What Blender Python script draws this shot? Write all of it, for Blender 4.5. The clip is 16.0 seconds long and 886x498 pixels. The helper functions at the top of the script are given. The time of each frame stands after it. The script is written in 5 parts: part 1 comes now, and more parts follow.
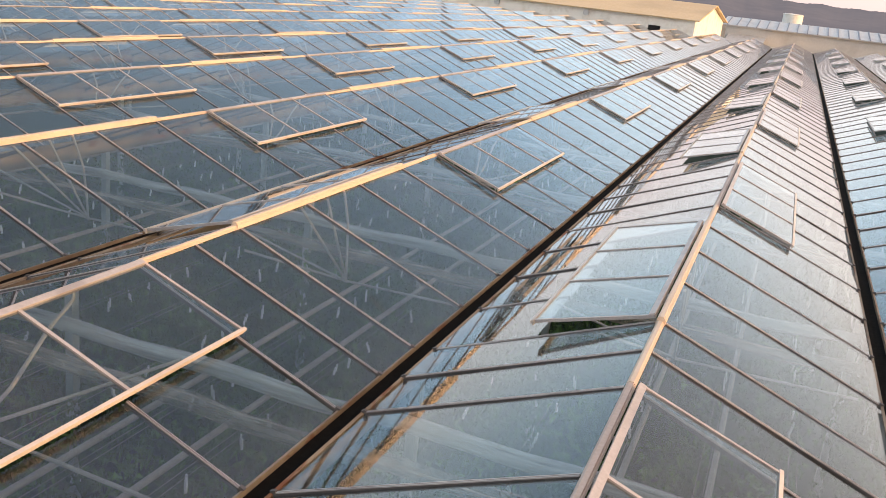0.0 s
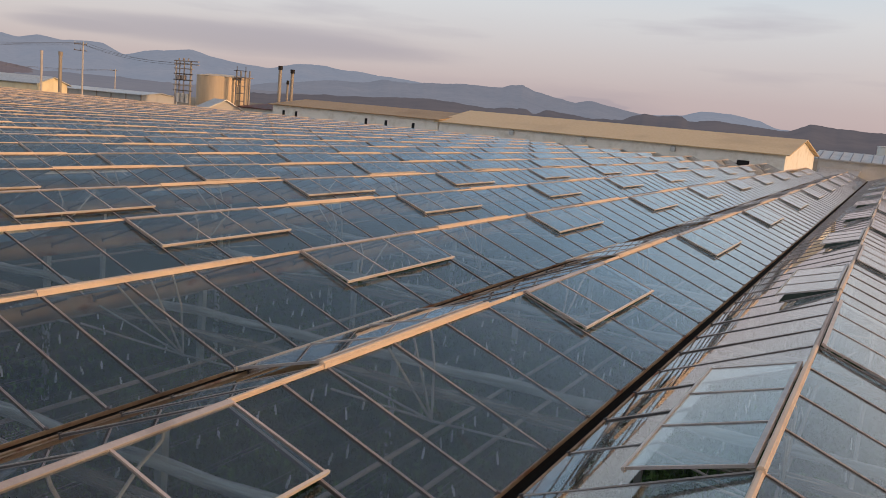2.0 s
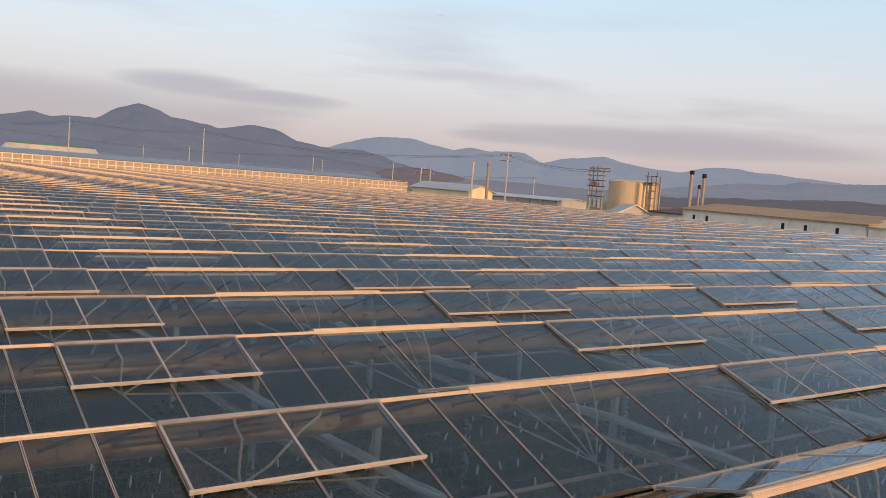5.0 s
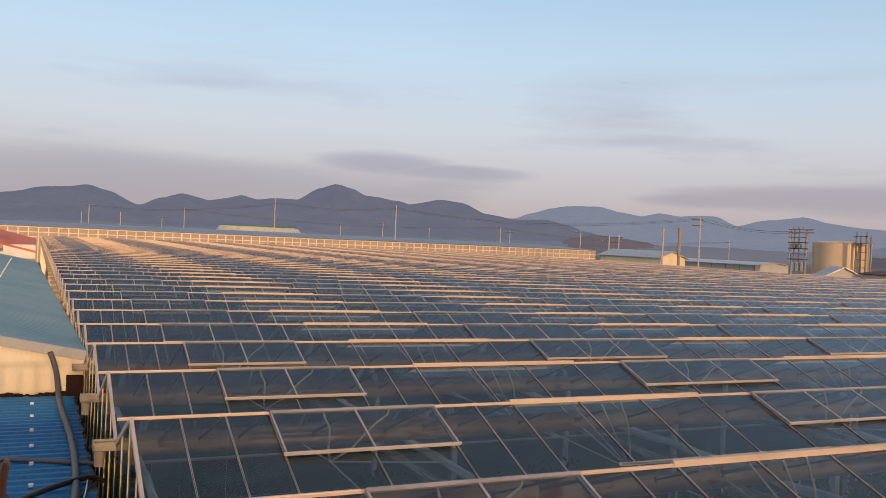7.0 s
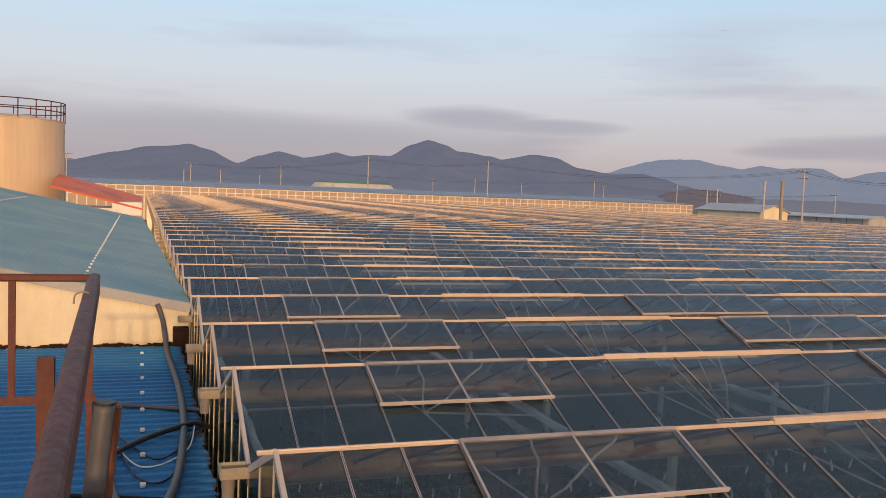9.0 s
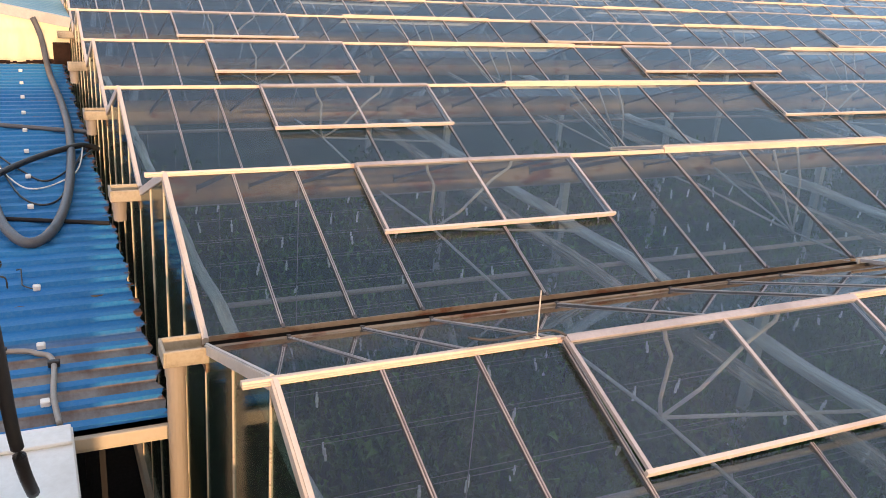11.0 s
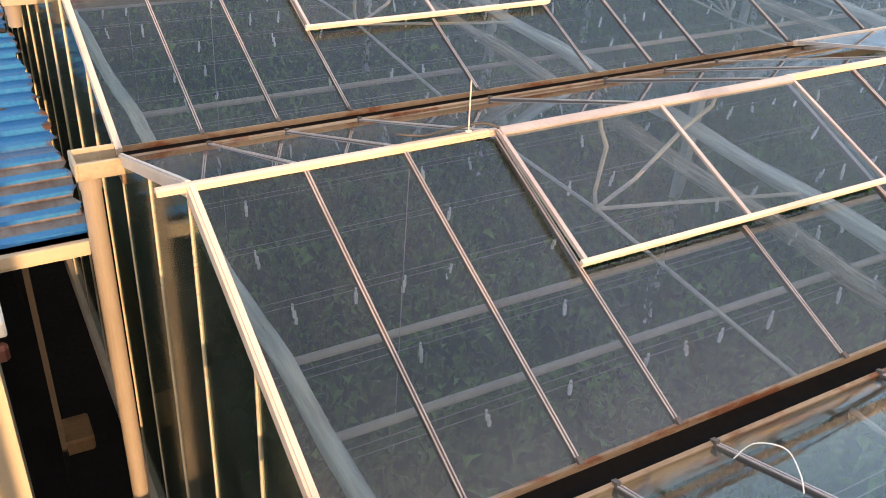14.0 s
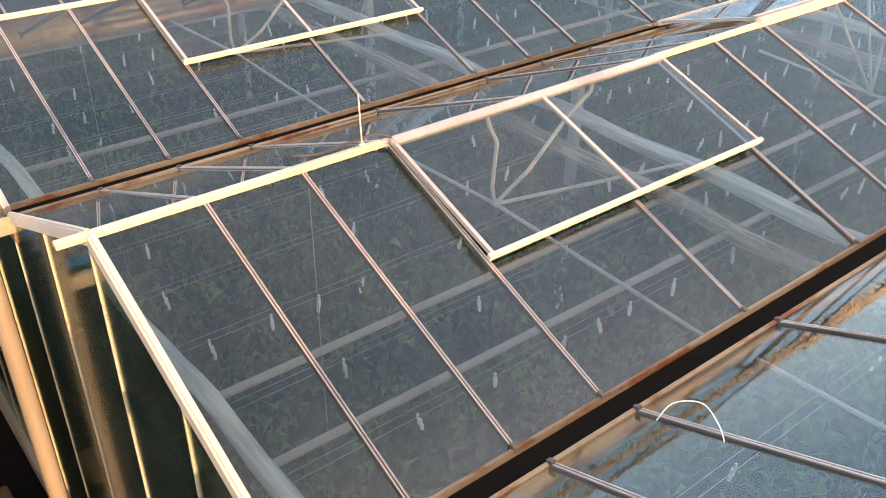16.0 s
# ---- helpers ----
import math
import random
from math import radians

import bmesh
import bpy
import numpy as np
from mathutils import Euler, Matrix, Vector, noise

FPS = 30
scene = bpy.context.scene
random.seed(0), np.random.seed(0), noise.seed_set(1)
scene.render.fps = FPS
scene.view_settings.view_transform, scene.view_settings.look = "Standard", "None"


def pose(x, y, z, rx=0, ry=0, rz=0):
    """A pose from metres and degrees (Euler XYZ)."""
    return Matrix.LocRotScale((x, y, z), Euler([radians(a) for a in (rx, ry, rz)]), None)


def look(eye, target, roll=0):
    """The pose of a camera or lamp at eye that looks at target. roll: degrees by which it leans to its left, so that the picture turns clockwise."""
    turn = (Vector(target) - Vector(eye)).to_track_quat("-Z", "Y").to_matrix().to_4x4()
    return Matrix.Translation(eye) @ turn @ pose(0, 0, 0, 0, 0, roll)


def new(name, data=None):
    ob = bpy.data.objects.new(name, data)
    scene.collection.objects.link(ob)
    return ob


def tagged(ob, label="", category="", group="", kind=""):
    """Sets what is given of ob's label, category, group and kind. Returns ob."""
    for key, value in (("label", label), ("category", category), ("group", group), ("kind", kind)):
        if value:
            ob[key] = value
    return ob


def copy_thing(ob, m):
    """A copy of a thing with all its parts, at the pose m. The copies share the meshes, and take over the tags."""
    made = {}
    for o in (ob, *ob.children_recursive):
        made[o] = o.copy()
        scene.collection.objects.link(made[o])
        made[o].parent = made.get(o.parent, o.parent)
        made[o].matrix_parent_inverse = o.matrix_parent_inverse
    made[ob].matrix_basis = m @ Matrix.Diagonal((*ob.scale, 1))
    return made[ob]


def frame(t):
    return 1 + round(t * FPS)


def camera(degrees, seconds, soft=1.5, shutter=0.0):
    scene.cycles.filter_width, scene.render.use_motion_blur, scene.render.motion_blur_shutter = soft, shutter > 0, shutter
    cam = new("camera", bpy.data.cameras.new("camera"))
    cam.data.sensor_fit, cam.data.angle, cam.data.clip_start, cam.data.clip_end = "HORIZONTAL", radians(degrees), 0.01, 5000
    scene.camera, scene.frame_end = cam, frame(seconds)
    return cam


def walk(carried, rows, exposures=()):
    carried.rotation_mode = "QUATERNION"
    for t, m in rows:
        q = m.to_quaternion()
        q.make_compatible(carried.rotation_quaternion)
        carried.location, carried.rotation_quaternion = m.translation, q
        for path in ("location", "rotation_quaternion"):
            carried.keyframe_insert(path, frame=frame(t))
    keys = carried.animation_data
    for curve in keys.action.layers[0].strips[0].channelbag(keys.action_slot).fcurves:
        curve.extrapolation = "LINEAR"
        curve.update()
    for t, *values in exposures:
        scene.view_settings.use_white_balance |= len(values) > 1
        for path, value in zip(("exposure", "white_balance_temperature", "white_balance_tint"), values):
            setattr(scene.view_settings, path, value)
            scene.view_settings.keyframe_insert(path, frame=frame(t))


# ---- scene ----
cam = camera(53.1, 16.0, soft=0.7)
PATH = [
    (0, (3.665, -0.885, 6.273), (3.014, 0.915, 5.693), 6.5),
    (0.5, (3.665, -0.87, 6.313), (2.828, 0.878, 5.82), 5.9),
    (1, (3.654, -0.856, 6.321), (2.712, 0.862, 5.922), 5.2),
    (1.5, (3.681, -0.87, 6.329), (2.764, 0.873, 5.981), 5.0),
    (2, (3.671, -0.863, 6.315), (2.787, 0.904, 6.009), 5.1),
    (2.5, (3.696, -0.837, 6.369), (2.686, 0.862, 6.063), 4.8),
    (3, (3.641, -0.849, 6.375), (2.475, 0.748, 6.08), 4.6),
    (3.5, (3.601, -0.862, 6.37), (2.325, 0.655, 6.102), 4.8),
    (4, (3.619, -0.913, 6.392), (2.218, 0.493, 6.148), 4.9),
    (4.5, (3.52, -0.909, 6.38), (2.006, 0.382, 6.175), 4.9),
    (4.7, (3.486, -0.904, 6.368), (1.939, 0.35, 6.184), 4.8),
    (6.8, (3.52, -1.025, 6.376), (1.727, -0.138, 6.361), 2.4),
    (7, (3.506, -1.009, 6.365), (1.69, -0.171, 6.345), 2.6),
    (7.5, (3.496, -1.032, 6.351), (1.639, -0.288, 6.321), 2.6),
    (8, (3.484, -1.04, 6.362), (1.603, -0.361, 6.329), 2.5),
    (8.2, (3.488, -1.052, 6.355), (1.602, -0.385, 6.32), 2.5),
    (10.3, (3.442, -0.895, 6.334), (1.647, -0.161, 5.845), 2.6),
    (10.5, (3.417, -0.894, 6.328), (1.656, -0.127, 5.77), 3.2),
    (11, (3.374, -0.882, 6.293), (1.696, -0.057, 5.583), 4.7),
    (11.5, (3.322, -0.85, 6.25), (1.719, 0.021, 5.432), 5.6),
    (12, (3.275, -0.817, 6.212), (1.723, 0.075, 5.319), 6.0),
    (12.5, (3.266, -0.808, 6.199), (1.744, 0.087, 5.258), 6.3),
    (13, (3.256, -0.786, 6.17), (1.756, 0.092, 5.179), 6.1),
    (13.5, (3.251, -0.773, 6.165), (1.784, 0.092, 5.116), 5.4),
    (14, (3.256, -0.766, 6.16), (1.828, 0.12, 5.076), 4.9),
    (14.5, (3.258, -0.767, 6.159), (1.848, 0.136, 5.064), 4.3),
    (15, (3.262, -0.78, 6.168), (1.846, 0.13, 5.089), 3.7),
    (15.5, (3.285, -0.799, 6.184), (1.883, 0.149, 5.119), 2.2),
    (16, (3.314, -0.814, 6.185), (1.99, 0.252, 5.131), 0.7),
]
GRADE = [(0, 1.1, 7500, 10), (0.5, 0.85, 7300, 10), (1, 0.55, 7150, 10), (1.5, 0.22, 7100, 10), (2, 0.12, 7100, 10), (2.5, 0.22, 7100, 10), (3, 0.3, 7100, 10), (4, 0.36, 7100, 10), (4.5, 0.32, 7100, 10),
         (7, 0.02, 6750, 10), (8.2, 0.02, 6750, 10), (10.3, 0.62, 6850, 10), (11, 1.3, 6700, 10), (11.5, 1.58, 6750, 10), (12, 1.86, 6950, 10), (12.5, 1.92, 7050, 10), (13, 1.84, 7150, 10), (13.5, 1.74, 7250, 10),
         (14.5, 1.9, 7450, 10), (16, 2.02, 7500, 10)]
walk(cam, [(t, look(eye, target, roll)) for t, eye, target, roll in PATH], GRADE)

# ---- light ----
SUN_EL, SUN_AZ = 9.0, -4.0         # degrees above the horizon; from +x towards +y
world = bpy.data.worlds.new("evening_sky")
scene.world = world
world.use_nodes = True
wt = world.node_tree
wt.nodes.clear()


def wn(kind):
    return wt.nodes.new(kind)


def ramp_set(node, stops):
    r = node.color_ramp
    while len(r.elements) > 1:
        r.elements.remove(r.elements[-1])
    r.elements[0].position, r.elements[0].color = stops[0][0], (*stops[0][1], 1)
    for p, c in stops[1:]:
        r.elements.new(p).color = (*c, 1)


sky = wn("ShaderNodeTexSky")
sky.sky_type, sky.sun_disc = "NISHITA", False
sky.sun_elevation, sky.sun_rotation = radians(SUN_EL), radians(90 - SUN_AZ)
sky.air_density, sky.dust_density, sky.ozone_density = 1.0, 1.0, 3.0
coord = wn("ShaderNodeTexCoord")
split = wn("ShaderNodeSeparateXYZ")
wt.links.new(coord.outputs["Generated"], split.inputs[0])
ramp = wn("ShaderNodeValToRGB")
ramp_set(ramp, [(0.0, (0.43, 0.35, 0.40)), (0.035, (0.45, 0.375, 0.43)), (0.07, (0.51, 0.46, 0.51)), (0.12, (0.57, 0.58, 0.64)),
                (0.20, (0.51, 0.65, 0.79)), (0.30, (0.39, 0.57, 0.77)), (0.42, (0.35, 0.48, 0.65)), (0.6, (0.31, 0.415, 0.56)), (0.8, (0.295, 0.37, 0.525)), (0.93, (0.15, 0.21, 0.30)), (1.0, (0.10, 0.145, 0.22))])
wt.links.new(split.outputs["Z"], ramp.inputs[0])
# long thin evening clouds, stretched along the horizon
cmap = wn("ShaderNodeMapping")
cmap.inputs["Scale"].default_value = (1.8, 1.8, 15.0)
wt.links.new(coord.outputs["Generated"], cmap.inputs[0])
cnoise = wn("ShaderNodeTexNoise")
cnoise.inputs["Scale"].default_value, cnoise.inputs["Detail"].default_value = 1.6, 5.0
wt.links.new(cmap.outputs[0], cnoise.inputs["Vector"])
cmask = wn("ShaderNodeMapRange")
cmask.inputs[1].default_value, cmask.inputs[2].default_value = 0.54, 0.78
wt.links.new(cnoise.outputs["Fac"], cmask.inputs[0])
low = wn("ShaderNodeValToRGB")
ramp_set(low, [(0.0, (0.2, 0.2, 0.2)), (0.05, (0.8, 0.8, 0.8)), (0.12, (0.7, 0.7, 0.7)), (0.2, (0.12, 0.12, 0.12)), (0.4, (0.05, 0.05, 0.05))])
wt.links.new(split.outputs["Z"], low.inputs[0])
cfac = wn("ShaderNodeMath")
cfac.operation = "MULTIPLY"
wt.links.new(cmask.outputs[0], cfac.inputs[0])
wt.links.new(low.outputs[0], cfac.inputs[1])


def cloud_bank(az, el, wide, high):
    """A long flat cloud: how far a direction lies inside its ellipse, frayed by the noise."""
    side = wn("ShaderNodeVectorMath")
    side.operation = "DOT_PRODUCT"
    side.inputs[1].default_value = (math.sin(radians(az)) / wide, math.cos(radians(az)) / wide, 0)
    wt.links.new(coord.outputs["Generated"], side.inputs[0])
    front = wn("ShaderNodeVectorMath")
    front.operation = "DOT_PRODUCT"
    front.inputs[1].default_value = (-math.cos(radians(az)), math.sin(radians(az)), 0)
    wt.links.new(coord.outputs["Generated"], front.inputs[0])
    up = maths("MULTIPLY_ADD", split.outputs["Z"], 1 / high, -math.sin(radians(el)) / high)
    r2 = maths("ADD", maths("MULTIPLY", side.outputs["Value"], side.outputs["Value"]), maths("MULTIPLY", up, up))
    fray = maths("MULTIPLY_ADD", cnoise.outputs["Fac"], -4.2, 3.1)
    inside = wn("ShaderNodeMapRange")
    inside.interpolation_type = "SMOOTHSTEP"
    inside.inputs[1].default_value, inside.inputs[2].default_value, inside.inputs[3].default_value, inside.inputs[4].default_value = 0.0, 1.7, 0.8, 0.0
    wt.links.new(maths("MULTIPLY", r2, fray), inside.inputs[0])
    return maths("MULTIPLY", inside.outputs[0], maths("GREATER_THAN", front.outputs["Value"], 0.0))


def maths(op, a, b, c=0.0):
    m = wn("ShaderNodeMath")
    m.operation = op
    for i, x in enumerate((a, b, c)):
        if isinstance(x, bpy.types.NodeSocket):
            wt.links.new(x, m.inputs[i])
        else:
            m.inputs[i].default_value = x
    return m.outputs[0]


banks = cfac.outputs[0]
for bank in ((6.0, 3.0, 0.30, 0.034), (20.5, 4.75, 0.085, 0.013), (25.0, 4.4, 0.09, 0.009), (50.0, 3.5, 0.22, 0.016), (41.0, 3.2, 0.08, 0.008)):
    banks = maths("MAXIMUM", banks, cloud_bank(*bank))
cloud = wn("ShaderNodeMix")
cloud.data_type = "RGBA"
cloud.inputs[7].default_value = (0.32, 0.28, 0.365, 1)
wt.links.new(banks, cloud.inputs[0])
# a quarter turn away from the sun the upper sky is deeper
side_on, aloft = wn("ShaderNodeMapRange"), wn("ShaderNodeMapRange")
side_on.inputs[1].default_value, side_on.inputs[2].default_value, side_on.inputs[4].default_value = 0.4, 0.9, 0.28
aloft.inputs[1].default_value, aloft.inputs[2].default_value = 0.13, 0.35
wt.links.new(split.outputs["Y"], side_on.inputs[0])
wt.links.new(split.outputs["Z"], aloft.inputs[0])
deep = wn("ShaderNodeMix")
deep.data_type = "RGBA"
deep.inputs[7].default_value = (0.17, 0.24, 0.355, 1)
wt.links.new(maths("MULTIPLY", side_on.outputs[0], aloft.outputs[0]), deep.inputs[0])
wt.links.new(ramp.outputs[0], deep.inputs[6])
wt.links.new(deep.outputs[2], cloud.inputs[6])
bg_sky, bg_grad, add = wn("ShaderNodeBackground"), wn("ShaderNodeBackground"), wn("ShaderNodeAddShader")
bg_sky.inputs[1].default_value, bg_grad.inputs[1].default_value = 0.03, 0.95
wt.links.new(sky.outputs[0], bg_sky.inputs[0])
# the warm half of the sky round the setting sun
face = wn("ShaderNodeVectorMath")
face.operation = "DOT_PRODUCT"
face.inputs[1].default_value = (math.cos(radians(SUN_AZ)), math.sin(radians(SUN_AZ)), 0.05)
wt.links.new(coord.outputs["Generated"], face.inputs[0])
warm = wn("ShaderNodeMapRange")
warm.interpolation_type = "SMOOTHSTEP"
warm.inputs[1].default_value, warm.inputs[2].default_value, warm.inputs[4].default_value = -0.2, 1.0, 0.85
wt.links.new(face.outputs["Value"], warm.inputs[0])
glow = wn("ShaderNodeMix")
glow.data_type = "RGBA"
glow.inputs[7].default_value = (1.15, 0.80, 0.58, 1)
wt.links.new(warm.outputs[0], glow.inputs[0])
wt.links.new(cloud.outputs[2], glow.inputs[6])
wt.links.new(glow.outputs[2], bg_grad.inputs[0])
wt.links.new(bg_sky.outputs[0], add.inputs[0])
wt.links.new(bg_grad.outputs[0], add.inputs[1])
wt.links.new(add.outputs[0], wn("ShaderNodeOutputWorld").inputs[0])

sun = new("sun", bpy.data.lights.new("sun", "SUN"))
sun.data.energy, sun.data.angle, sun.data.color = 2.3, radians(0.6), (1.0, 0.59, 0.31)
ca, sa, ce, se = (f(radians(a)) for a, f in ((SUN_AZ, math.cos), (SUN_AZ, math.sin), (SUN_EL, math.cos), (SUN_EL, math.sin)))
sun.matrix_world = look((60 * ca * ce, 60 * sa * ce, 60 * se), (0, 0, 0))


# ---- materials ----
class Mat:
    """A node material with a few shorthands."""

    def __init__(self, name):
        self.m = bpy.data.materials.new(name)
        self.m.use_nodes = True
        self.t = self.m.node_tree
        self.t.nodes.clear()
        self.out = self.n("ShaderNodeOutputMaterial")

    def n(self, kind, ins=None, operation="", data_type=""):
        node = self.t.nodes.new(kind)
        if operation:
            node.operation = operation
        if data_type:
            node.data_type = data_type
        for k, v in (ins or {}).items():
            if isinstance(v, bpy.types.NodeSocket):
                self.t.links.new(v, node.inputs[k])
            else:
                node.inputs[k].default_value = v
        return node

    def noise(self, scale, detail=4.0, rough=0.6, stretch=(1, 1, 1), rand=False):
        c = self.n("ShaderNodeTexCoord")
        src = c.outputs["Object"]
        if rand:
            info = self.n("ShaderNodeObjectInfo")
            off = self.n("ShaderNodeVectorMath", {0: src, 1: info.outputs["Location"]}, operation="ADD")
            src = off.outputs[0]
        mp = self.n("ShaderNodeMapping", {"Vector": src, "Scale": stretch})
        return self.n("ShaderNodeTexNoise", {"Vector": mp.outputs[0], "Scale": scale, "Detail": detail, "Roughness": rough}).outputs["Fac"]

    def span(self, fac, a, b, c=0.0, d=1.0):
        return self.n("ShaderNodeMapRange", {0: fac, 1: a, 2: b, 3: c, 4: d}).outputs[0]

    def mix(self, fac, a, b):
        return self.n("ShaderNodeMix", {0: fac, 6: a if isinstance(a, bpy.types.NodeSocket) else (*a, 1),
                                        7: b if isinstance(b, bpy.types.NodeSocket) else (*b, 1)}, data_type="RGBA").outputs[2]

    def bump(self, h, strength=0.3, dist=0.01):
        return self.n("ShaderNodeBump", {"Height": h, "Strength": strength, "Distance": dist}).outputs[0]

    def end(self, shader):
        self.t.links.new(shader, self.out.inputs[0])
        return self.m

    def principled(self, colour, rough=0.5, metal=0.0, normal=None, spec=0.5):
        ins = {"Base Color": colour if isinstance(colour, bpy.types.NodeSocket) else (*colour, 1), "Roughness": rough, "Metallic": metal,
               "Specular IOR Level": spec}
        if normal is not None:
            ins["Normal"] = normal
        return self.n("ShaderNodeBsdfPrincipled", ins).outputs[0]


def worn(name, base, dark, rough=0.5, metal=0.0, scale=3.0, fine=40.0, cover=(0.5, 0.75), bump=0.15, stretch=(1, 1, 1), rand=True, rust=None, rust_at=(0.62, 0.72), spec=0.5):
    """Paint, metal or masonry: a base with stains at a large scale, grain at a small one, and rust where it is given."""
    k = Mat(name)
    big, small = k.noise(scale, stretch=stretch, rand=rand), k.noise(fine, 3.0, stretch=stretch, rand=rand)
    col = k.mix(k.span(big, *cover), base, dark)
    col = k.mix(k.span(small, 0.35, 0.8, 0.0, 0.35), col, dark)
    r = k.span(small, 0.3, 0.7, rough - 0.08, rough + 0.1)
    if rust:
        spots = k.noise(scale * 2.3, 6.0, 0.7, stretch, rand)
        f = k.span(spots, *rust_at)
        col = k.mix(f, col, k.mix(small, rust, tuple(c * 0.45 for c in rust)))
    return k.end(k.principled(col, r, metal, k.bump(small, bump, 0.004), spec))


def glass_material(name, dirt=(0.006, 0.036), tint=(0.755, 0.815, 0.835), gloss=0.012, dust=(0.54, 0.54, 0.55), grimy=0.07, shine_by=1.0):
    """Greenhouse glass: clear, glossy by the angle of view, with a film of dust and dried streaks."""
    k = Mat(name)
    lay = k.n("ShaderNodeLayerWeight", {"Blend": 0.5})
    p5 = k.n("ShaderNodeMath", {0: lay.outputs["Facing"], 1: 7.0}, operation="POWER")
    one = k.n("ShaderNodeMath", {0: p5.outputs[0], 1: shine_by, 2: 0.022}, operation="MULTIPLY_ADD")
    fres = k.n("ShaderNodeMath", {0: k.n("ShaderNodeMath", {0: one.outputs[0], 1: 2.0}, operation="MULTIPLY").outputs[0],
                                  1: k.n("ShaderNodeMath", {0: one.outputs[0], 1: 1.0}, operation="ADD").outputs[0]}, operation="DIVIDE")
    big = k.noise(0.9, 4.0, 0.6, (1, 1, 1), True)
    streak = k.noise(5.0, 5.0, 0.65, (0.35, 3.0, 1), True)
    film = k.n("ShaderNodeMath", {0: k.span(big, 0.3, 0.75, *dirt), 1: k.span(streak, 0.3, 0.75, 0.3, 1.7)}, operation="MULTIPLY")
    down = k.n("ShaderNodeSeparateXYZ", {0: k.n("ShaderNodeTexCoord").outputs["Object"]}).outputs["X"]
    grime = k.n("ShaderNodeMath", {0: k.span(down, 1.25, 1.57, 0.0, grimy), 1: k.span(k.noise(16, 5, 0.7, (1, 1, 1), True), 0.35, 0.7)}, operation="MULTIPLY")
    film = k.n("ShaderNodeMath", {0: film.outputs[0], 1: grime.outputs[0]}, operation="ADD")
    clear = k.n("ShaderNodeBsdfTransparent", {"Color": (*tint, 1)})
    dusty = k.n("ShaderNodeBsdfDiffuse", {"Color": (*dust, 1)})
    thro = k.n("ShaderNodeBsdfTranslucent", {"Color": (*dust, 1)})
    film_bsdf = k.n("ShaderNodeMixShader", {0: 0.4, 1: dusty.outputs[0], 2: thro.outputs[0]})
    body = k.n("ShaderNodeMixShader", {0: film.outputs[0], 1: clear.outputs[0], 2: film_bsdf.outputs[0]})
    shine = k.n("ShaderNodeBsdfGlossy", {"Color": (0.95, 0.97, 1, 1), "Roughness": gloss})
    return k.end(k.n("ShaderNodeMixShader", {0: fres.outputs[0], 1: body.outputs[0], 2: shine.outputs[0]}).outputs[0])


GLASS = glass_material("roof_glass")
GABLE_GLASS = glass_material("gable_glass", (0.03, 0.08), (0.46, 0.57, 0.52), 0.10, (0.36, 0.42, 0.385), 0.0, 0.38)
ALU = worn("aluminium_bar", (0.48, 0.43, 0.41), (0.25, 0.22, 0.21), 0.42, 0.35, 2.0, 60, (0.45, 0.8))
RIDGE = worn("ridge_aluminium", (0.60, 0.485, 0.38), (0.42, 0.32, 0.235), 0.5, 0.15, 1.2, 50, (0.5, 0.8), rust=(0.30, 0.17, 0.08), rust_at=(0.70, 0.80))
HINGE = worn("hinge_rail", (0.50, 0.39, 0.325), (0.34, 0.25, 0.205), 0.55, 0.15, 1.6, 45)
DRIP = worn("white_drip_bar", (0.54, 0.49, 0.445), (0.40, 0.34, 0.29), 0.45, 0.05, 1.5, 60)
GUTTER = worn("weathered_gutter", (0.29, 0.215, 0.145), (0.13, 0.085, 0.055), 0.7, 0.1, 2.2, 35, (0.4, 0.7), 0.3, (1, 0.4, 1), True, (0.21, 0.07, 0.025), (0.53, 0.62))
# black that stands for the shade down inside the gutters
TROUGH_BLACK = worn("gutter_silt", (0.008, 0.007, 0.006), (0.004, 0.004, 0.004), 0.9, 0, 3, 30, spec=0.05)
POST = worn("painted_post", (0.74, 0.68, 0.58), (0.50, 0.43, 0.34), 0.5, 0.1, 1.5, 40, rust=(0.32, 0.15, 0.06), rust_at=(0.68, 0.78))
PVC = worn("pvc_pipe", (0.285, 0.255, 0.22), (0.21, 0.185, 0.155), 0.45, 0, 1.2, 30, stretch=(1, 1, 0.3))
GASKET = worn("bar_gasket", (0.10, 0.085, 0.08), (0.05, 0.045, 0.04), 0.6, 0.1, 3, 40)
PIPE = worn("dull_pipe", (0.30, 0.26, 0.24), (0.20, 0.17, 0.155), 0.7, 0.1, 2, 30)
STEEL = worn("galvanised_steel", (0.55, 0.55, 0.54), (0.34, 0.33, 0.32), 0.5, 0.5, 3, 50)
GABLE_BAR = worn("gable_bar", (0.70, 0.62, 0.50), (0.48, 0.40, 0.30), 0.32, 0.25, 1.5, 40)
ANNEX = worn("annex_wall", (0.46, 0.42, 0.34), (0.37, 0.33, 0.25), 0.65, 0, 0.8, 25, stretch=(1, 1, 0.4), rust=(0.30, 0.2, 0.1), rust_at=(0.72, 0.85))
STRUT = worn("strut_steel", (0.42, 0.38, 0.35), (0.30, 0.265, 0.24), 0.6, 0.1, 2, 30)
FILM = worn("greenhouse_film", (0.44, 0.45, 0.46), (0.30, 0.31, 0.33), 0.4, 0, 0.5, 6, rand=False)
FLASH = worn("edge_flashing", (0.33, 0.35, 0.355), (0.22, 0.235, 0.24), 0.5, 0.1, 1.0, 25)
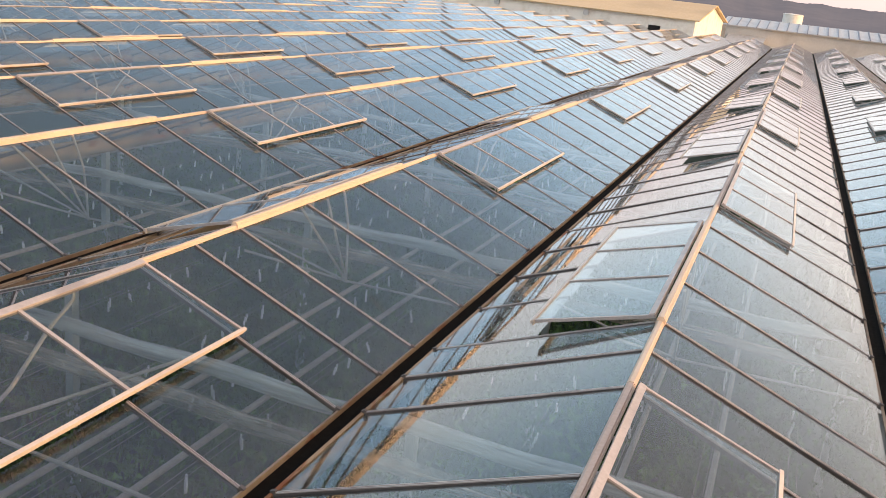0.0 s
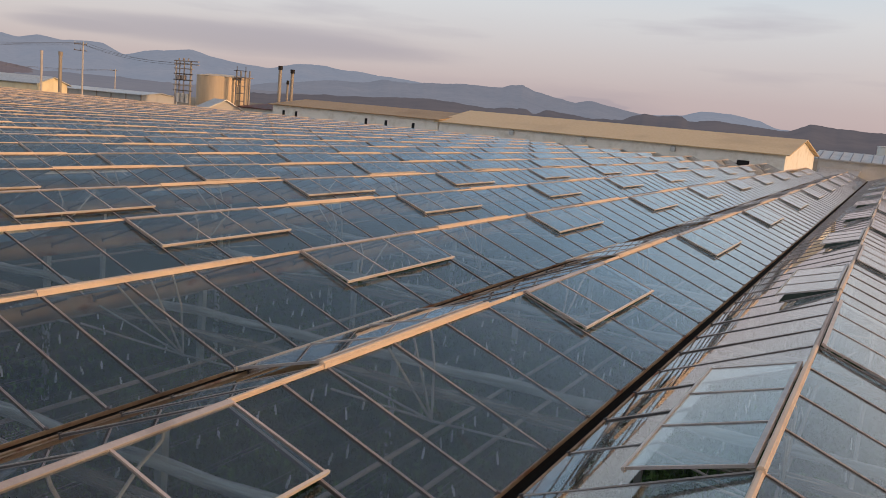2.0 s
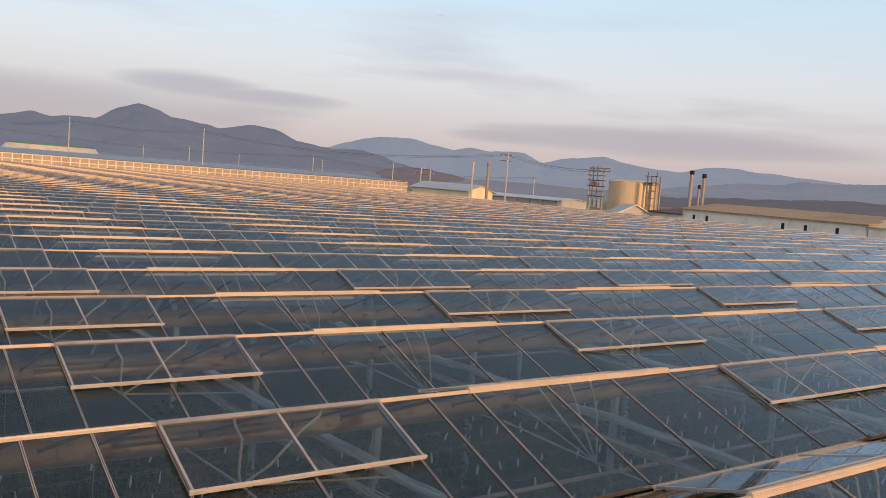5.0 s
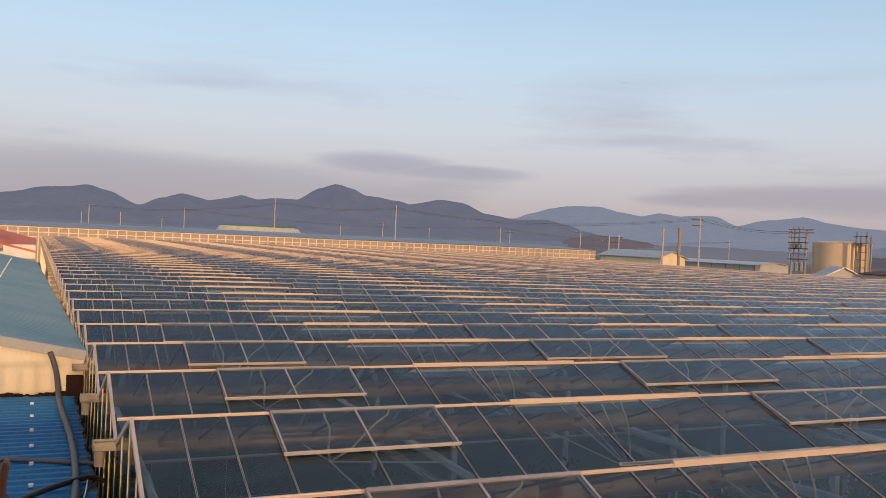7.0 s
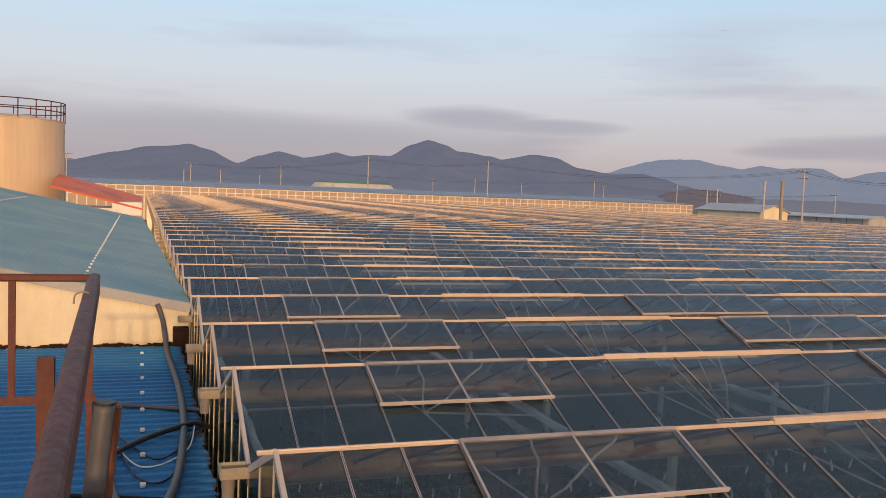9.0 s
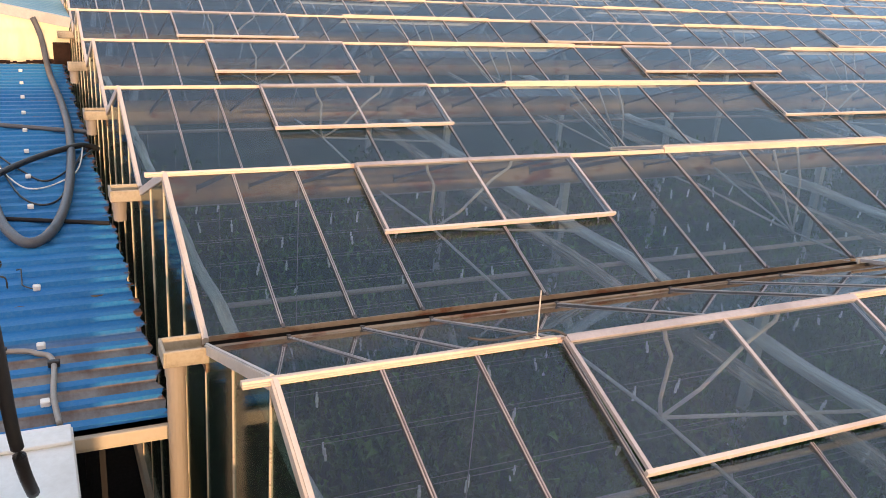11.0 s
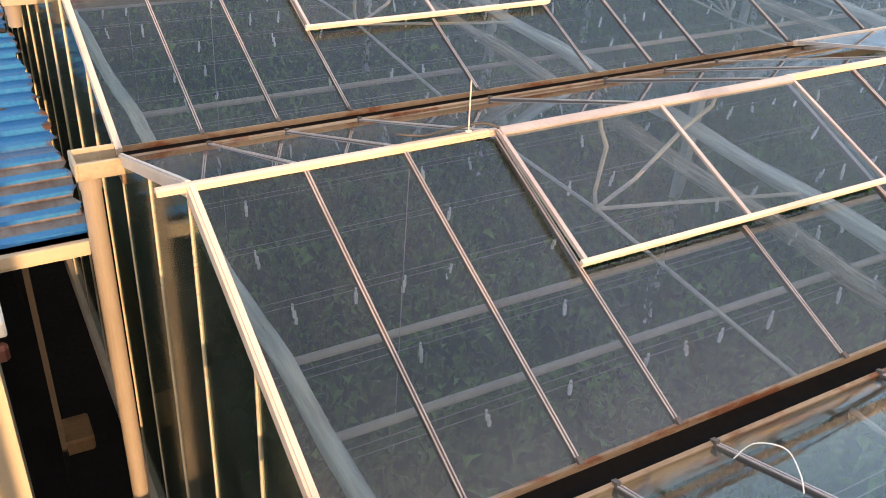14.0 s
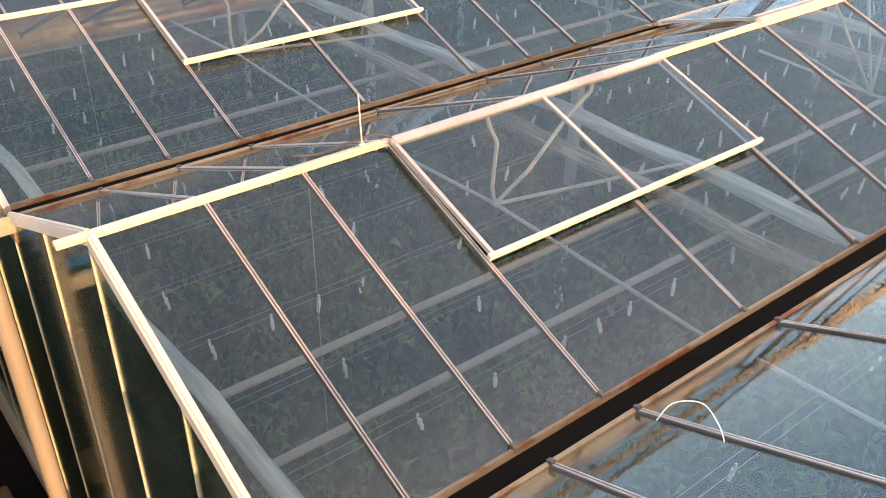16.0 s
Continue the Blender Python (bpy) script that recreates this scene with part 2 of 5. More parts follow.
RUST = worn("rusty_steel", (0.115, 0.034, 0.024), (0.055, 0.020, 0.016), 0.6, 0.1, 4, 40, bump=0.25, rust=(0.26, 0.11, 0.05), rust_at=(0.62, 0.75))
FLAKE = worn("flaked_metal", (0.20, 0.125, 0.075), (0.05, 0.03, 0.022), 0.8, 0.1, 9, 60, (0.42, 0.58))
SEAM = worn("crumbled_seam", (0.035, 0.02, 0.016), (0.018, 0.012, 0.01), 0.9, 0, 8, 40, spec=0.1)
GREEN = worn("green_sheet", (0.07, 0.22, 0.12), (0.05, 0.15, 0.09), 0.7, 0, 0.1, 2, rand=False)
SPOOL = worn("white_plastic", (0.62, 0.62, 0.60), (0.42, 0.42, 0.40), 0.6, 0, 3, 40)


def cloth(name, colour, thin):
    """Thin woven shade cloth that lets part of the light through."""
    k = Mat(name)
    fold = k.noise(6.0, 4.0, 0.6, (0.15, 3, 3))
    d = k.principled(k.mix(k.span(fold, 0.3, 0.7), colour, tuple(c * 0.6 for c in colour)), 0.85)
    t = k.n("ShaderNodeBsdfTransparent").outputs[0]
    return k.end(k.n("ShaderNodeMixShader", {0: k.span(fold, 0.25, 0.75, thin, thin + 0.3), 1: d, 2: t}).outputs[0])


SCREEN = cloth("screen_cloth", (0.92, 0.88, 0.85), 0.38)
SCREEN_TAN = cloth("tan_cloth", (0.66, 0.54, 0.46), 0.45)
CREAM = worn("cream_panel", (0.78, 0.70, 0.50), (0.62, 0.53, 0.36), 0.6, 0, 0.8, 25, stretch=(1, 1, 0.4), rust=(0.40, 0.26, 0.12), rust_at=(0.74, 0.85))
WHITE = worn("white_panel", (0.80, 0.79, 0.74), (0.60, 0.57, 0.50), 0.55, 0, 1.0, 25)
# the darker blue mottling paints patches of cast shadow on the hall roof
BLUE_FAR = worn("blue_roof_shadow_mottle", (0.17, 0.29, 0.36), (0.10, 0.215, 0.32), 0.7, 0.0, 0.35, 12, (0.35, 0.7), rand=False, spec=0.25)
ROOF_FAR = worn("far_glass_roof", (0.11, 0.125, 0.165), (0.17, 0.175, 0.21), 0.4, 0.1, 0.1, 2, rand=False)
TANK = worn("tank_steel", (0.70, 0.54, 0.36), (0.52, 0.40, 0.27), 0.5, 0.1, 0.5, 6, (0.4, 0.7), stretch=(1, 1, 0.08), rand=False)
RED = worn("red_roof", (0.70, 0.16, 0.065), (0.40, 0.08, 0.04), 0.6, 0, 0.6, 10, rand=False)
FAR_WALL = worn("far_side_wall", (0.42, 0.34, 0.27), (0.28, 0.22, 0.18), 0.6, 0, 0.4, 5, rand=False)
TAN = worn("tan_roof", (0.60, 0.46, 0.28), (0.46, 0.345, 0.21), 0.65, 0.05, 0.15, 4, rand=False)
BROWN = worn("brown_roof", (0.36, 0.245, 0.13), (0.25, 0.165, 0.085), 0.65, 0.05, 0.15, 4, rand=False)
BLOCK = worn("block_wall", (0.50, 0.49, 0.47), (0.36, 0.34, 0.32), 0.8, 0, 0.3, 6, rand=False)
RUBBER = worn("grey_hose", (0.088, 0.093, 0.102), (0.055, 0.056, 0.06), 0.5, 0, 5, 60)
BLACK = worn("black_cable", (0.02, 0.02, 0.022), (0.035, 0.034, 0.03), 0.5, 0, 8, 60)
# wet concrete; the shade of the narrow gap is put into its colour
CONCRETE = worn("wet_shaded_concrete", (0.014, 0.014, 0.016), (0.006, 0.006, 0.007), 0.6, 0, 0.7, 20, rand=False, spec=0.15)
SOIL = worn("field_soil", (0.17, 0.14, 0.10), (0.09, 0.09, 0.05), 0.9, 0, 0.02, 0.6, rand=False)
PEEL = worn("peeling_post", (0.34, 0.19, 0.095), (0.15, 0.055, 0.03), 0.7, 0, 3, 30, (0.42, 0.6), 0.4, (1, 1, 0.12), True, (0.10, 0.03, 0.02), (0.56, 0.64))
TIMBER = worn("old_timber", (0.30, 0.19, 0.10), (0.16, 0.09, 0.05), 0.75, 0, 4, 40, stretch=(1, 1, 0.2))
BOX_END = worn("gutter_end_paint", (0.33, 0.30, 0.235), (0.20, 0.17, 0.12), 0.65, 0, 5, 40, rust=(0.34, 0.15, 0.06), rust_at=(0.64, 0.74))
POLE = worn("concrete_pole", (0.46, 0.435, 0.42), (0.32, 0.30, 0.285), 0.8, 0, 1, 10)
DARK = worn("near_black", (0.014, 0.014, 0.016), (0.022, 0.02, 0.02), 0.6, 0, 1, 8, spec=0.2)


def blue_sheet():
    """Blue coated roofing sheet; the coat is gone in patches along the near end."""
    k = Mat("blue_sheet")
    big, small = k.noise(1.4, 5, 0.65, (1, 0.35, 1)), k.noise(30, 4)
    col = k.mix(k.span(big, 0.4, 0.75), (0.006, 0.125, 0.34), (0.015, 0.17, 0.38))
    col = k.mix(k.span(small, 0.4, 0.8, 0, 0.4), col, (0.10, 0.22, 0.34))
    pos = k.n("ShaderNodeSeparateXYZ", {0: k.n("ShaderNodeTexCoord").outputs["Object"]})
    fx = k.span(pos.outputs["X"], -3.15, -2.75)
    lowp = k.span(pos.outputs["Z"], 0.008, 0.018, 1, 0)
    worn_f = k.n("ShaderNodeMath", {0: k.n("ShaderNodeMath", {0: fx, 1: k.span(big, 0.25, 0.5, 0.75, 1.5)}, operation="MULTIPLY").outputs[0], 1: lowp}, operation="MULTIPLY")
    col = k.mix(k.n("ShaderNodeClamp", {0: worn_f.outputs[0]}).outputs[0], col, k.mix(k.span(k.noise(2.2, 5, 0.7, (0.5, 1.2, 1)), 0.4, 0.6), k.mix(small, (0.10, 0.065, 0.05), (0.16, 0.12, 0.10)), k.mix(small, (0.17, 0.155, 0.14), (0.26, 0.24, 0.22))))
    ragged = k.n("ShaderNodeMath", {0: k.noise(7, 5, 0.7), 1: 0.34, 2: pos.outputs["Y"]}, operation="MULTIPLY_ADD")
    edge = k.n("ShaderNodeMath", {0: k.span(ragged.outputs[0], -0.07, -0.03), 1: k.span(pos.outputs["Z"], 0.004, 0.015, 0.15, 1)}, operation="MULTIPLY")
    spots = k.span(k.noise(2.1, 7, 0.7, (0.6, 1, 1)), 0.66, 0.70)
    rf = k.n("ShaderNodeMath", {0: edge.outputs[0], 1: spots}, operation="MAXIMUM")
    col = k.mix(rf.outputs[0], col, (0.075, 0.035, 0.022))
    return k.end(k.principled(col, 0.55, 0.0, k.bump(small, 0.1, 0.003), 0.22))


BLUE = blue_sheet()


def leaf_material():
    k = Mat("crop_leaf")
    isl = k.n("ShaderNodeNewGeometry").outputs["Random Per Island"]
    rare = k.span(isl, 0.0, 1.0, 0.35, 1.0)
    # noise patches paint bright clumps and the shaded gaps between them
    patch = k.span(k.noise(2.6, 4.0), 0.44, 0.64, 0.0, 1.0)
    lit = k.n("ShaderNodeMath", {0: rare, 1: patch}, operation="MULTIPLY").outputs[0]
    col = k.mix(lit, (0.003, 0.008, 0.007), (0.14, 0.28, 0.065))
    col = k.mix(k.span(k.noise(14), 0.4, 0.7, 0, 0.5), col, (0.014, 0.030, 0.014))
    a = k.principled(col, 0.5)
    b = k.n("ShaderNodeBsdfTranslucent", {"Color": (0.12, 0.24, 0.05, 1)}).outputs[0]
    return k.end(k.n("ShaderNodeMixShader", {0: 0.25, 1: a, 2: b}).outputs[0])


LEAF = leaf_material()
CROP = worn("crop_canopy", (0.022, 0.040, 0.020), (0.010, 0.018, 0.011), 0.8, 0, 1.5, 9, rand=False)


def hazed_hill_material(name, near, far, glow):
    """Wooded slopes, with the evening haze painted in as a flat glow."""
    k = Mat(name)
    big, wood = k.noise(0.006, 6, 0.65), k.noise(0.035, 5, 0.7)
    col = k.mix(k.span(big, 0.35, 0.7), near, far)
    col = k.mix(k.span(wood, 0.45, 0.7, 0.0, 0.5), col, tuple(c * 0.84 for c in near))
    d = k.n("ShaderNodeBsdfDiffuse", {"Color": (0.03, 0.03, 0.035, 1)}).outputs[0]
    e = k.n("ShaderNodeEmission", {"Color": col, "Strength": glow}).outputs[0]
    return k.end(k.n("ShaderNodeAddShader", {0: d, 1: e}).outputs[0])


# haze is in these colours; the slopes glow and hardly take the sun
HILL_NEAR = hazed_hill_material("near_hills", (0.112, 0.128, 0.182), (0.138, 0.148, 0.202), 1.0)
HILL_FAR = hazed_hill_material("far_hills", (0.178, 0.214, 0.296), (0.203, 0.230, 0.306), 1.0)
HILL_MID = hazed_hill_material("middle_hills", (0.145, 0.165, 0.222), (0.17, 0.185, 0.242), 1.0)
HILL_PLAIN = hazed_hill_material("hazy_plain", (0.135, 0.147, 0.195), (0.165, 0.168, 0.208), 1.0)
HILL_RISE = hazed_hill_material("brown_hill", (0.112, 0.095, 0.118), (0.14, 0.118, 0.135), 1.0)
HILL_WOOD = hazed_hill_material("wooded_hill", (0.075, 0.075, 0.095), (0.108, 0.098, 0.115), 1.0)


# ---- building helpers ----
def mesh_of(name, bm, material):
    me = bpy.data.meshes.new(name)
    bm.normal_update()
    bm.to_mesh(me)
    bm.free()
    me.materials.append(material)
    return me


def data_of(name, verts, faces, material, smooth=False):
    me = bpy.data.meshes.new(name)
    me.from_pydata(verts, [], faces)
    me.materials.append(material)
    if smooth:
        me.polygons.foreach_set("use_smooth", [True] * len(me.polygons))
    me.update()
    return me


def place(name, me, parent=None, m=None, label="", kind=""):
    ob = new(name, me)
    ob.parent = parent
    if m is not None:
        ob.matrix_basis = m
    return tagged(ob, label, kind=kind)


def part(name, bm, material, parent, label="", kind=""):
    return place(name, mesh_of(name, bm, material), parent, None, label, kind)


def thing(name, at, label, category, group="", kind=""):
    ob = new(name)
    ob.location = at
    ob.empty_display_size = 0.2
    return tagged(ob, label, category, group, kind)


def box(bm, lo, hi, m=None, bevel=0.0):
    c = [(a + b) / 2 for a, b in zip(lo, hi)]
    s = [abs(b - a) for a, b in zip(lo, hi)]
    r = bmesh.ops.create_cube(bm, size=1, matrix=(m or Matrix()) @ Matrix.Translation(c) @ Matrix.Diagonal((*s, 1)))
    if bevel:
        es = list({e for v in r["verts"] for e in v.link_edges})
        bmesh.ops.bevel(bm, geom=es, offset=bevel, segments=1, affect="EDGES")
    return bm


def rod(bm, a, b, r, n=8, r2=None):
    a, b = Vector(a), Vector(b)
    d = b - a
    m = Matrix.Translation((a + b) / 2) @ d.to_track_quat("Z", "Y").to_matrix().to_4x4()
    bmesh.ops.create_cone(bm, cap_ends=True, segments=n, radius1=r, radius2=r if r2 is None else r2, depth=d.length, matrix=m)
    return bm


def profile(points, y0, y1, material, name):
    """A closed section in x and z, drawn out along y."""
    n = len(points)
    v = [(x, y, z) for y in (y0, y1) for x, z in points]
    f = [(i, (i + 1) % n, n + (i + 1) % n, n + i) for i in range(n)] + [tuple(range(n))[::-1], tuple(range(n, 2 * n))]
    return data_of(name, v, f, material)


def tube(points, r, material, name, ribs=False, cyclic=False):
    """A hose or cable along a smooth line, as a mesh."""
    pts = [Vector(p) for p in points]
    fine = []
    for i in range(len(pts) - 1):
        p0, p1, p2, p3 = pts[max(i - 1, 0)], pts[i], pts[i + 1], pts[min(i + 2, len(pts) - 1)]
        steps = max(4, int((p2 - p1).length / (r * (0.45 if ribs else 1.6))))
        steps = min(steps, 90)
        for k in range(steps):
            t = k / steps
            fine.append(0.5 * ((2 * p1) + (p2 - p0) * t + (2 * p0 - 5 * p1 + 4 * p2 - p3) * t * t + (3 * p1 - p0 - 3 * p2 + p3) * t ** 3))
    fine.append(pts[-1])
    v, f, n = [], [], 10
    for i, p in enumerate(fine):
        d = (fine[min(i + 1, len(fine) - 1)] - fine[max(i - 1, 0)]).normalized()
        s = d.orthogonal().normalized() if abs(d.z) > 0.98 else d.cross(Vector((0, 0, 1))).normalized()
        u = s.cross(d)
        rr = r * (0.9 + 0.14 * (i % 2)) if ribs else r
        v += [tuple(p + rr * (s * math.cos(a) + u * math.sin(a))) for a in (2 * math.pi * j / n for j in range(n))]
    for i in range(len(fine) - 1):
        f += [(i * n + j, i * n + (j + 1) % n, (i + 1) * n + (j + 1) % n, (i + 1) * n + j) for j in range(n)]
    f += [tuple(range(n))[::-1], tuple(range((len(fine) - 1) * n, len(fine) * n))]
    return data_of(name, v, f, material, not ribs)


def boxes_data(name, boxes, material, xf=lambda p: p):
    """Many boxes (lo, hi) in one mesh."""
    v, f = [], []
    for lo, hi in boxes:
        i = len(v)
        v += [xf((x, y, z)) for x in (lo[0], hi[0]) for y in (lo[1], hi[1]) for z in (lo[2], hi[2])]
        f += [(i, i + 1, i + 3, i + 2), (i + 4, i + 6, i + 7, i + 5), (i, i + 4, i + 5, i + 1), (i + 2, i + 3, i + 7, i + 6), (i, i + 2, i + 6, i + 4), (i + 1, i + 5, i + 7, i + 3)]
    return data_of(name, v, f, material)


# ---- ground ----
def ground():
    v, f = [], []
    rings = [0, 30, 80, 160, 320, 700, 1500, 4200]
    for r in rings[1:]:
        for j in range(48):
            a = 2 * math.pi * j / 48
            v.append((-60 + r * math.cos(a), 40 + r * math.sin(a), 0.0))
    v.append((-60, 40, 0))
    f += [(len(v) - 1, j, (j + 1) % 48) for j in range(48)]
    for i in range(len(rings) - 2):
        f += [(i * 48 + j, (i + 1) * 48 + j, (i + 1) * 48 + (j + 1) % 48, i * 48 + (j + 1) % 48) for j in range(48)]
    tagged(place("ground", data_of("ground", v, f, SOIL)), "bare brown winter fields round the greenhouse", "ground", kind="structure")


ground()
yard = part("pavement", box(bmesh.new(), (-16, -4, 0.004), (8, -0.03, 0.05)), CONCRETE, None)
tagged(yard, "wet concrete beside the greenhouse, coloured near-black for the gap's shade", "pavement", kind="structure")

# ---- greenhouse ----
SPAN, END, SKEW = 3.2, 80.65, 0.05
APEX, EAVE = (0.03, 4.300), (1.525, 3.708)
ANG = math.atan2(APEX[1] - EAVE[1], EAVE[0] - APEX[0])
SL = math.hypot(EAVE[0] - APEX[0], APEX[1] - EAVE[1])
BARS = [0.5, 0.99, 1.485, 2.48, 3.5, 4.09, 4.64] + [5.64 + i for i in range(75)]
VENT_L = 0.832


def slope(side):
    """The frame of a roof slope: x down the slope, y along the ridge, z out of the glass."""
    m = Matrix.Translation((APEX[0], 0, APEX[1])) @ Matrix.Rotation(ANG, 4, "Y")
    return m if side > 0 else Matrix.Rotation(math.pi, 4, "Z") @ m


def along(side, y):
    """A pose on a slope, y metres from the gable."""
    return slope(side) @ Matrix.Translation((0, y * side, 0))


def vents(side):
    """Where the vents of a slope begin and end."""
    if side > 0:
        return [(1.485, 3.5)] + [(8.63 + 8 * i, 11.63 + 8 * i) for i in range(9)]
    return [(4.64 + 8 * i, 7.64 + 8 * i) for i in range(9)]


def in_vent(side, y0, y1):
    c = (y0 + y1) / 2
    return any(a < c < b for a, b in vents(side))


BAR_BOXES = [((0, -0.010, -0.020), (SL, 0.010, 0.004)), ((0, -0.010, 0.004), (SL, -0.004, 0.010)), ((0, 0.004, 0.004), (SL, 0.010, 0.010))]
BAR_CLIP = [((SL - 0.02, -0.011, -0.045), (SL + 0.012, 0.011, 0.022))]


def two_tone(me, first):
    """Dark gasket on the first boxes of a mesh and on its clip, aluminium on the rest."""
    me.materials.append(GASKET)
    for q in me.polygons:
        q.material_index = int(q.index < 6 * first or q.index >= len(me.polygons) - 6)
    return me


BAR = two_tone(boxes_data("glazing_bar", BAR_BOXES + BAR_CLIP, ALU), 1)
BAR_CUT = two_tone(boxes_data("glazing_bar_short", [((VENT_L, *lo[1:]), hi) for lo, hi in BAR_BOXES] + BAR_CLIP, ALU), 1)
PANES = {}


def pane_data(w, u0, u1):
    key = (round(w, 2), round(u0, 2))
    if key not in PANES:
        PANES[key] = boxes_data("glass_pane", [((u0, -w / 2, -0.004), (u1, w / 2, 0.0))], GLASS)
    return PANES[key]


def vent_meshes(w, bars, material_frame=ALU):
    frame_b = [((0, -w / 2 - 0.010, 0.03), (VENT_L, -w / 2 + 0.010, 0.052)), ((0, w / 2 - 0.010, 0.03), (VENT_L, w / 2 + 0.010, 0.052)),
               ((0.0, -w / 2, 0.028), (0.04, w / 2, 0.060))]
    frame_b += [((0, b - 0.011, 0.034), (VENT_L, b + 0.011, 0.054)) for b in bars]
    edges = [-w / 2, *bars, w / 2]
    glass_b = [((0.04, a + 0.015, 0.042), (VENT_L - 0.02, b - 0.015, 0.046)) for a, b in zip(edges, edges[1:])]
    drip_b = [((VENT_L - 0.014, -w / 2 - 0.03, 0.032), (VENT_L + 0.009, w / 2 + 0.03, 0.055)), ((VENT_L - 0.008, -w / 2 - 0.025, 0.016), (VENT_L + 0.003, w / 2 + 0.025, 0.032))]
    return boxes_data("roof_vent", frame_b, material_frame), [boxes_data("vent_pane", [b], GLASS) for b in glass_b], boxes_data("drip_bar", drip_b, DRIP), \
        boxes_data("vent_panes", glass_b, GLASS)


VENT2 = vent_meshes(2.015, [-0.01])
VENT3 = vent_meshes(3.0, [-0.5, 0.5])
rng = random.Random(4)


def vent(bay, side, y0, y1, fine):
    me = VENT2 if y1 - y0 < 2.5 else VENT3
    open_by = (1.7 if y1 < 4 and fine == 2 else 0.5 + rng.random() * 0.8) if side > 0 else 5.2 + rng.random() * 1.2
    m = along(side, (y0 + y1) / 2) @ Matrix.Rotation(-radians(open_by), 4, "Y")
    fr = place("roof_vent", me[0], bay, m, "hinged glass roof vent in an aluminium frame")
    if fine:
        for g in me[1]:
            place("vent_pane", g, fr)
    else:
        place("vent_pane", me[3], fr)
    place("drip_bar", me[2], fr, None, "cream-white bottom rail")
    return fr


CAP = [(-0.028, 4.303), (0.027, 4.303), (0.028, 4.311), (0.022, 4.3125), (0.023, 4.321), (0.016, 4.3225), (0.014, 4.333), (-0.010, 4.333), (-0.020, 4.324)]


def cap_mesh(y0, y1, lift, material=RIDGE, name="ridge_cap"):
    return profile([(x * (1.15 if lift > 0.01 else 1), z + (lift if z > 4.309 else 0)) for x, z in CAP], y0, y1, material, name)


CAP_SEG = [(-0.14, 1.45, 0.0, RIDGE), (1.45, 3.53, -0.004, HINGE), (3.53, 4.60, 0.0, RIDGE)]
for i in range(10):
    CAP_SEG.append((4.60 + 8 * i, 7.66 + 8 * i, 0.026, RIDGE))
    if i < 9:
        CAP_SEG += [(7.66 + 8 * i, 8.58 + 8 * i, 0.0, RIDGE), (8.58 + 8 * i, 11.66 + 8 * i, -0.004, HINGE), (11.66 + 8 * i, 12.60 + 8 * i, 0.0, RIDGE)]
CAP_SEG = [s for s in CAP_SEG if s[0] < END - 1]
CAP_MESH = [cap_mesh(a, min(b, END), l, m) for a, b, l, m in CAP_SEG]
GUT = [(1.522, 3.712), (1.540, 3.717), (1.546, 3.56), (1.654, 3.56), (1.660, 3.717), (1.678, 3.712), (1.664, 3.535), (1.536, 3.535)]
GUTTER_ME = profile(GUT, -0.02, END, GUTTER, "gutter")
# dark fill shaped to paint the trough's shade
SHADE_FILL_ME = profile([(1.5475, 3.5605), (1.6525, 3.5605), (1.6575, 3.684), (1.635, 3.674), (1.6, 3.668), (1.57, 3.672), (1.5425, 3.682)], 0.0, END, TROUGH_BLACK, "gutter_silt")
RAFTER = boxes_data("gable_rafter", [((-0.03, -0.018, -0.040), (SL + 0.03, 0.020, 0.020)), ((-0.03, -0.006, 0.020), (SL + 0.03, 0.012, 0.029))], DRIP)


def roof_z(x):
    return APEX[1] - max(0, abs(x) - APEX[0]) * math.tan(ANG)


def mullion(x, w=0.012):
    return boxes_data("mullion", [((x - w / 2, -0.014, 0.25), (x + w / 2, 0.004, roof_z(x) - 0.02)), ((x - w / 2 - 0.004, -0.010, 0.25), (x + w / 2 + 0.004, 0.002, roof_z(x) - 0.03))], GABLE_BAR)


MULLIONS = [mullion(x) for x in (-0.79, 0.0, 0.79)] + [mullion(1.6, 0.014)]
GABLE_X = [-1.58, -0.79, 0.0, 0.79, 1.58]


def gable_pane(a, b):
    v = [(x, y, z) for y in (-0.006, 0.0) for x, z in ((a, 0.3), (b, 0.3), (b, roof_z(b) - 0.03), (a, roof_z(a) - 0.03))]
    f = [(0, 1, 2, 3), (7, 6, 5, 4), (0, 4, 5, 1), (1, 5, 6, 2), (2, 6, 7, 3), (3, 7, 4, 0)]
    return data_of("gable_pane", v, f, GABLE_GLASS)


GABLE_PANES = [gable_pane(a, b) for a, b in zip(GABLE_X, GABLE_X[1:])]
SILL = boxes_data("gable_sill", [((-1.6, -0.06, 0.05), (1.6, 0.05, 0.30))], POST)


def gutter_box():
    bm = bmesh.new()
    box(bm, (1.495, -0.26, 3.62), (1.705, 0.0, 3.645), None, 0.006)
    box(bm, (1.495, -0.26, 3.63), (1.515, 0.0, 3.728), None, 0.006)
    box(bm, (1.685, -0.26, 3.63), (1.705, 0.0, 3.728), None, 0.006)
    box(bm, (1.495, -0.275, 3.62), (1.705, -0.255, 3.728), None, 0.006)
    return mesh_of("gutter_end", bm, BOX_END)


GUT_BOX = gutter_box()


def downpipe(z0):
    bm = bmesh.new()
    rod(bm, (1.6, -0.19, z0), (1.6, -0.19, 3.62), 0.058, 20)
    rod(bm, (1.6, -0.19, 3.52), (1.6, -0.19, 3.61), 0.065, 20)
    return mesh_of("downpipe", bm, PVC)


PIPE_LONG, PIPE_SHORT = downpipe(0.1), downpipe(3.42)


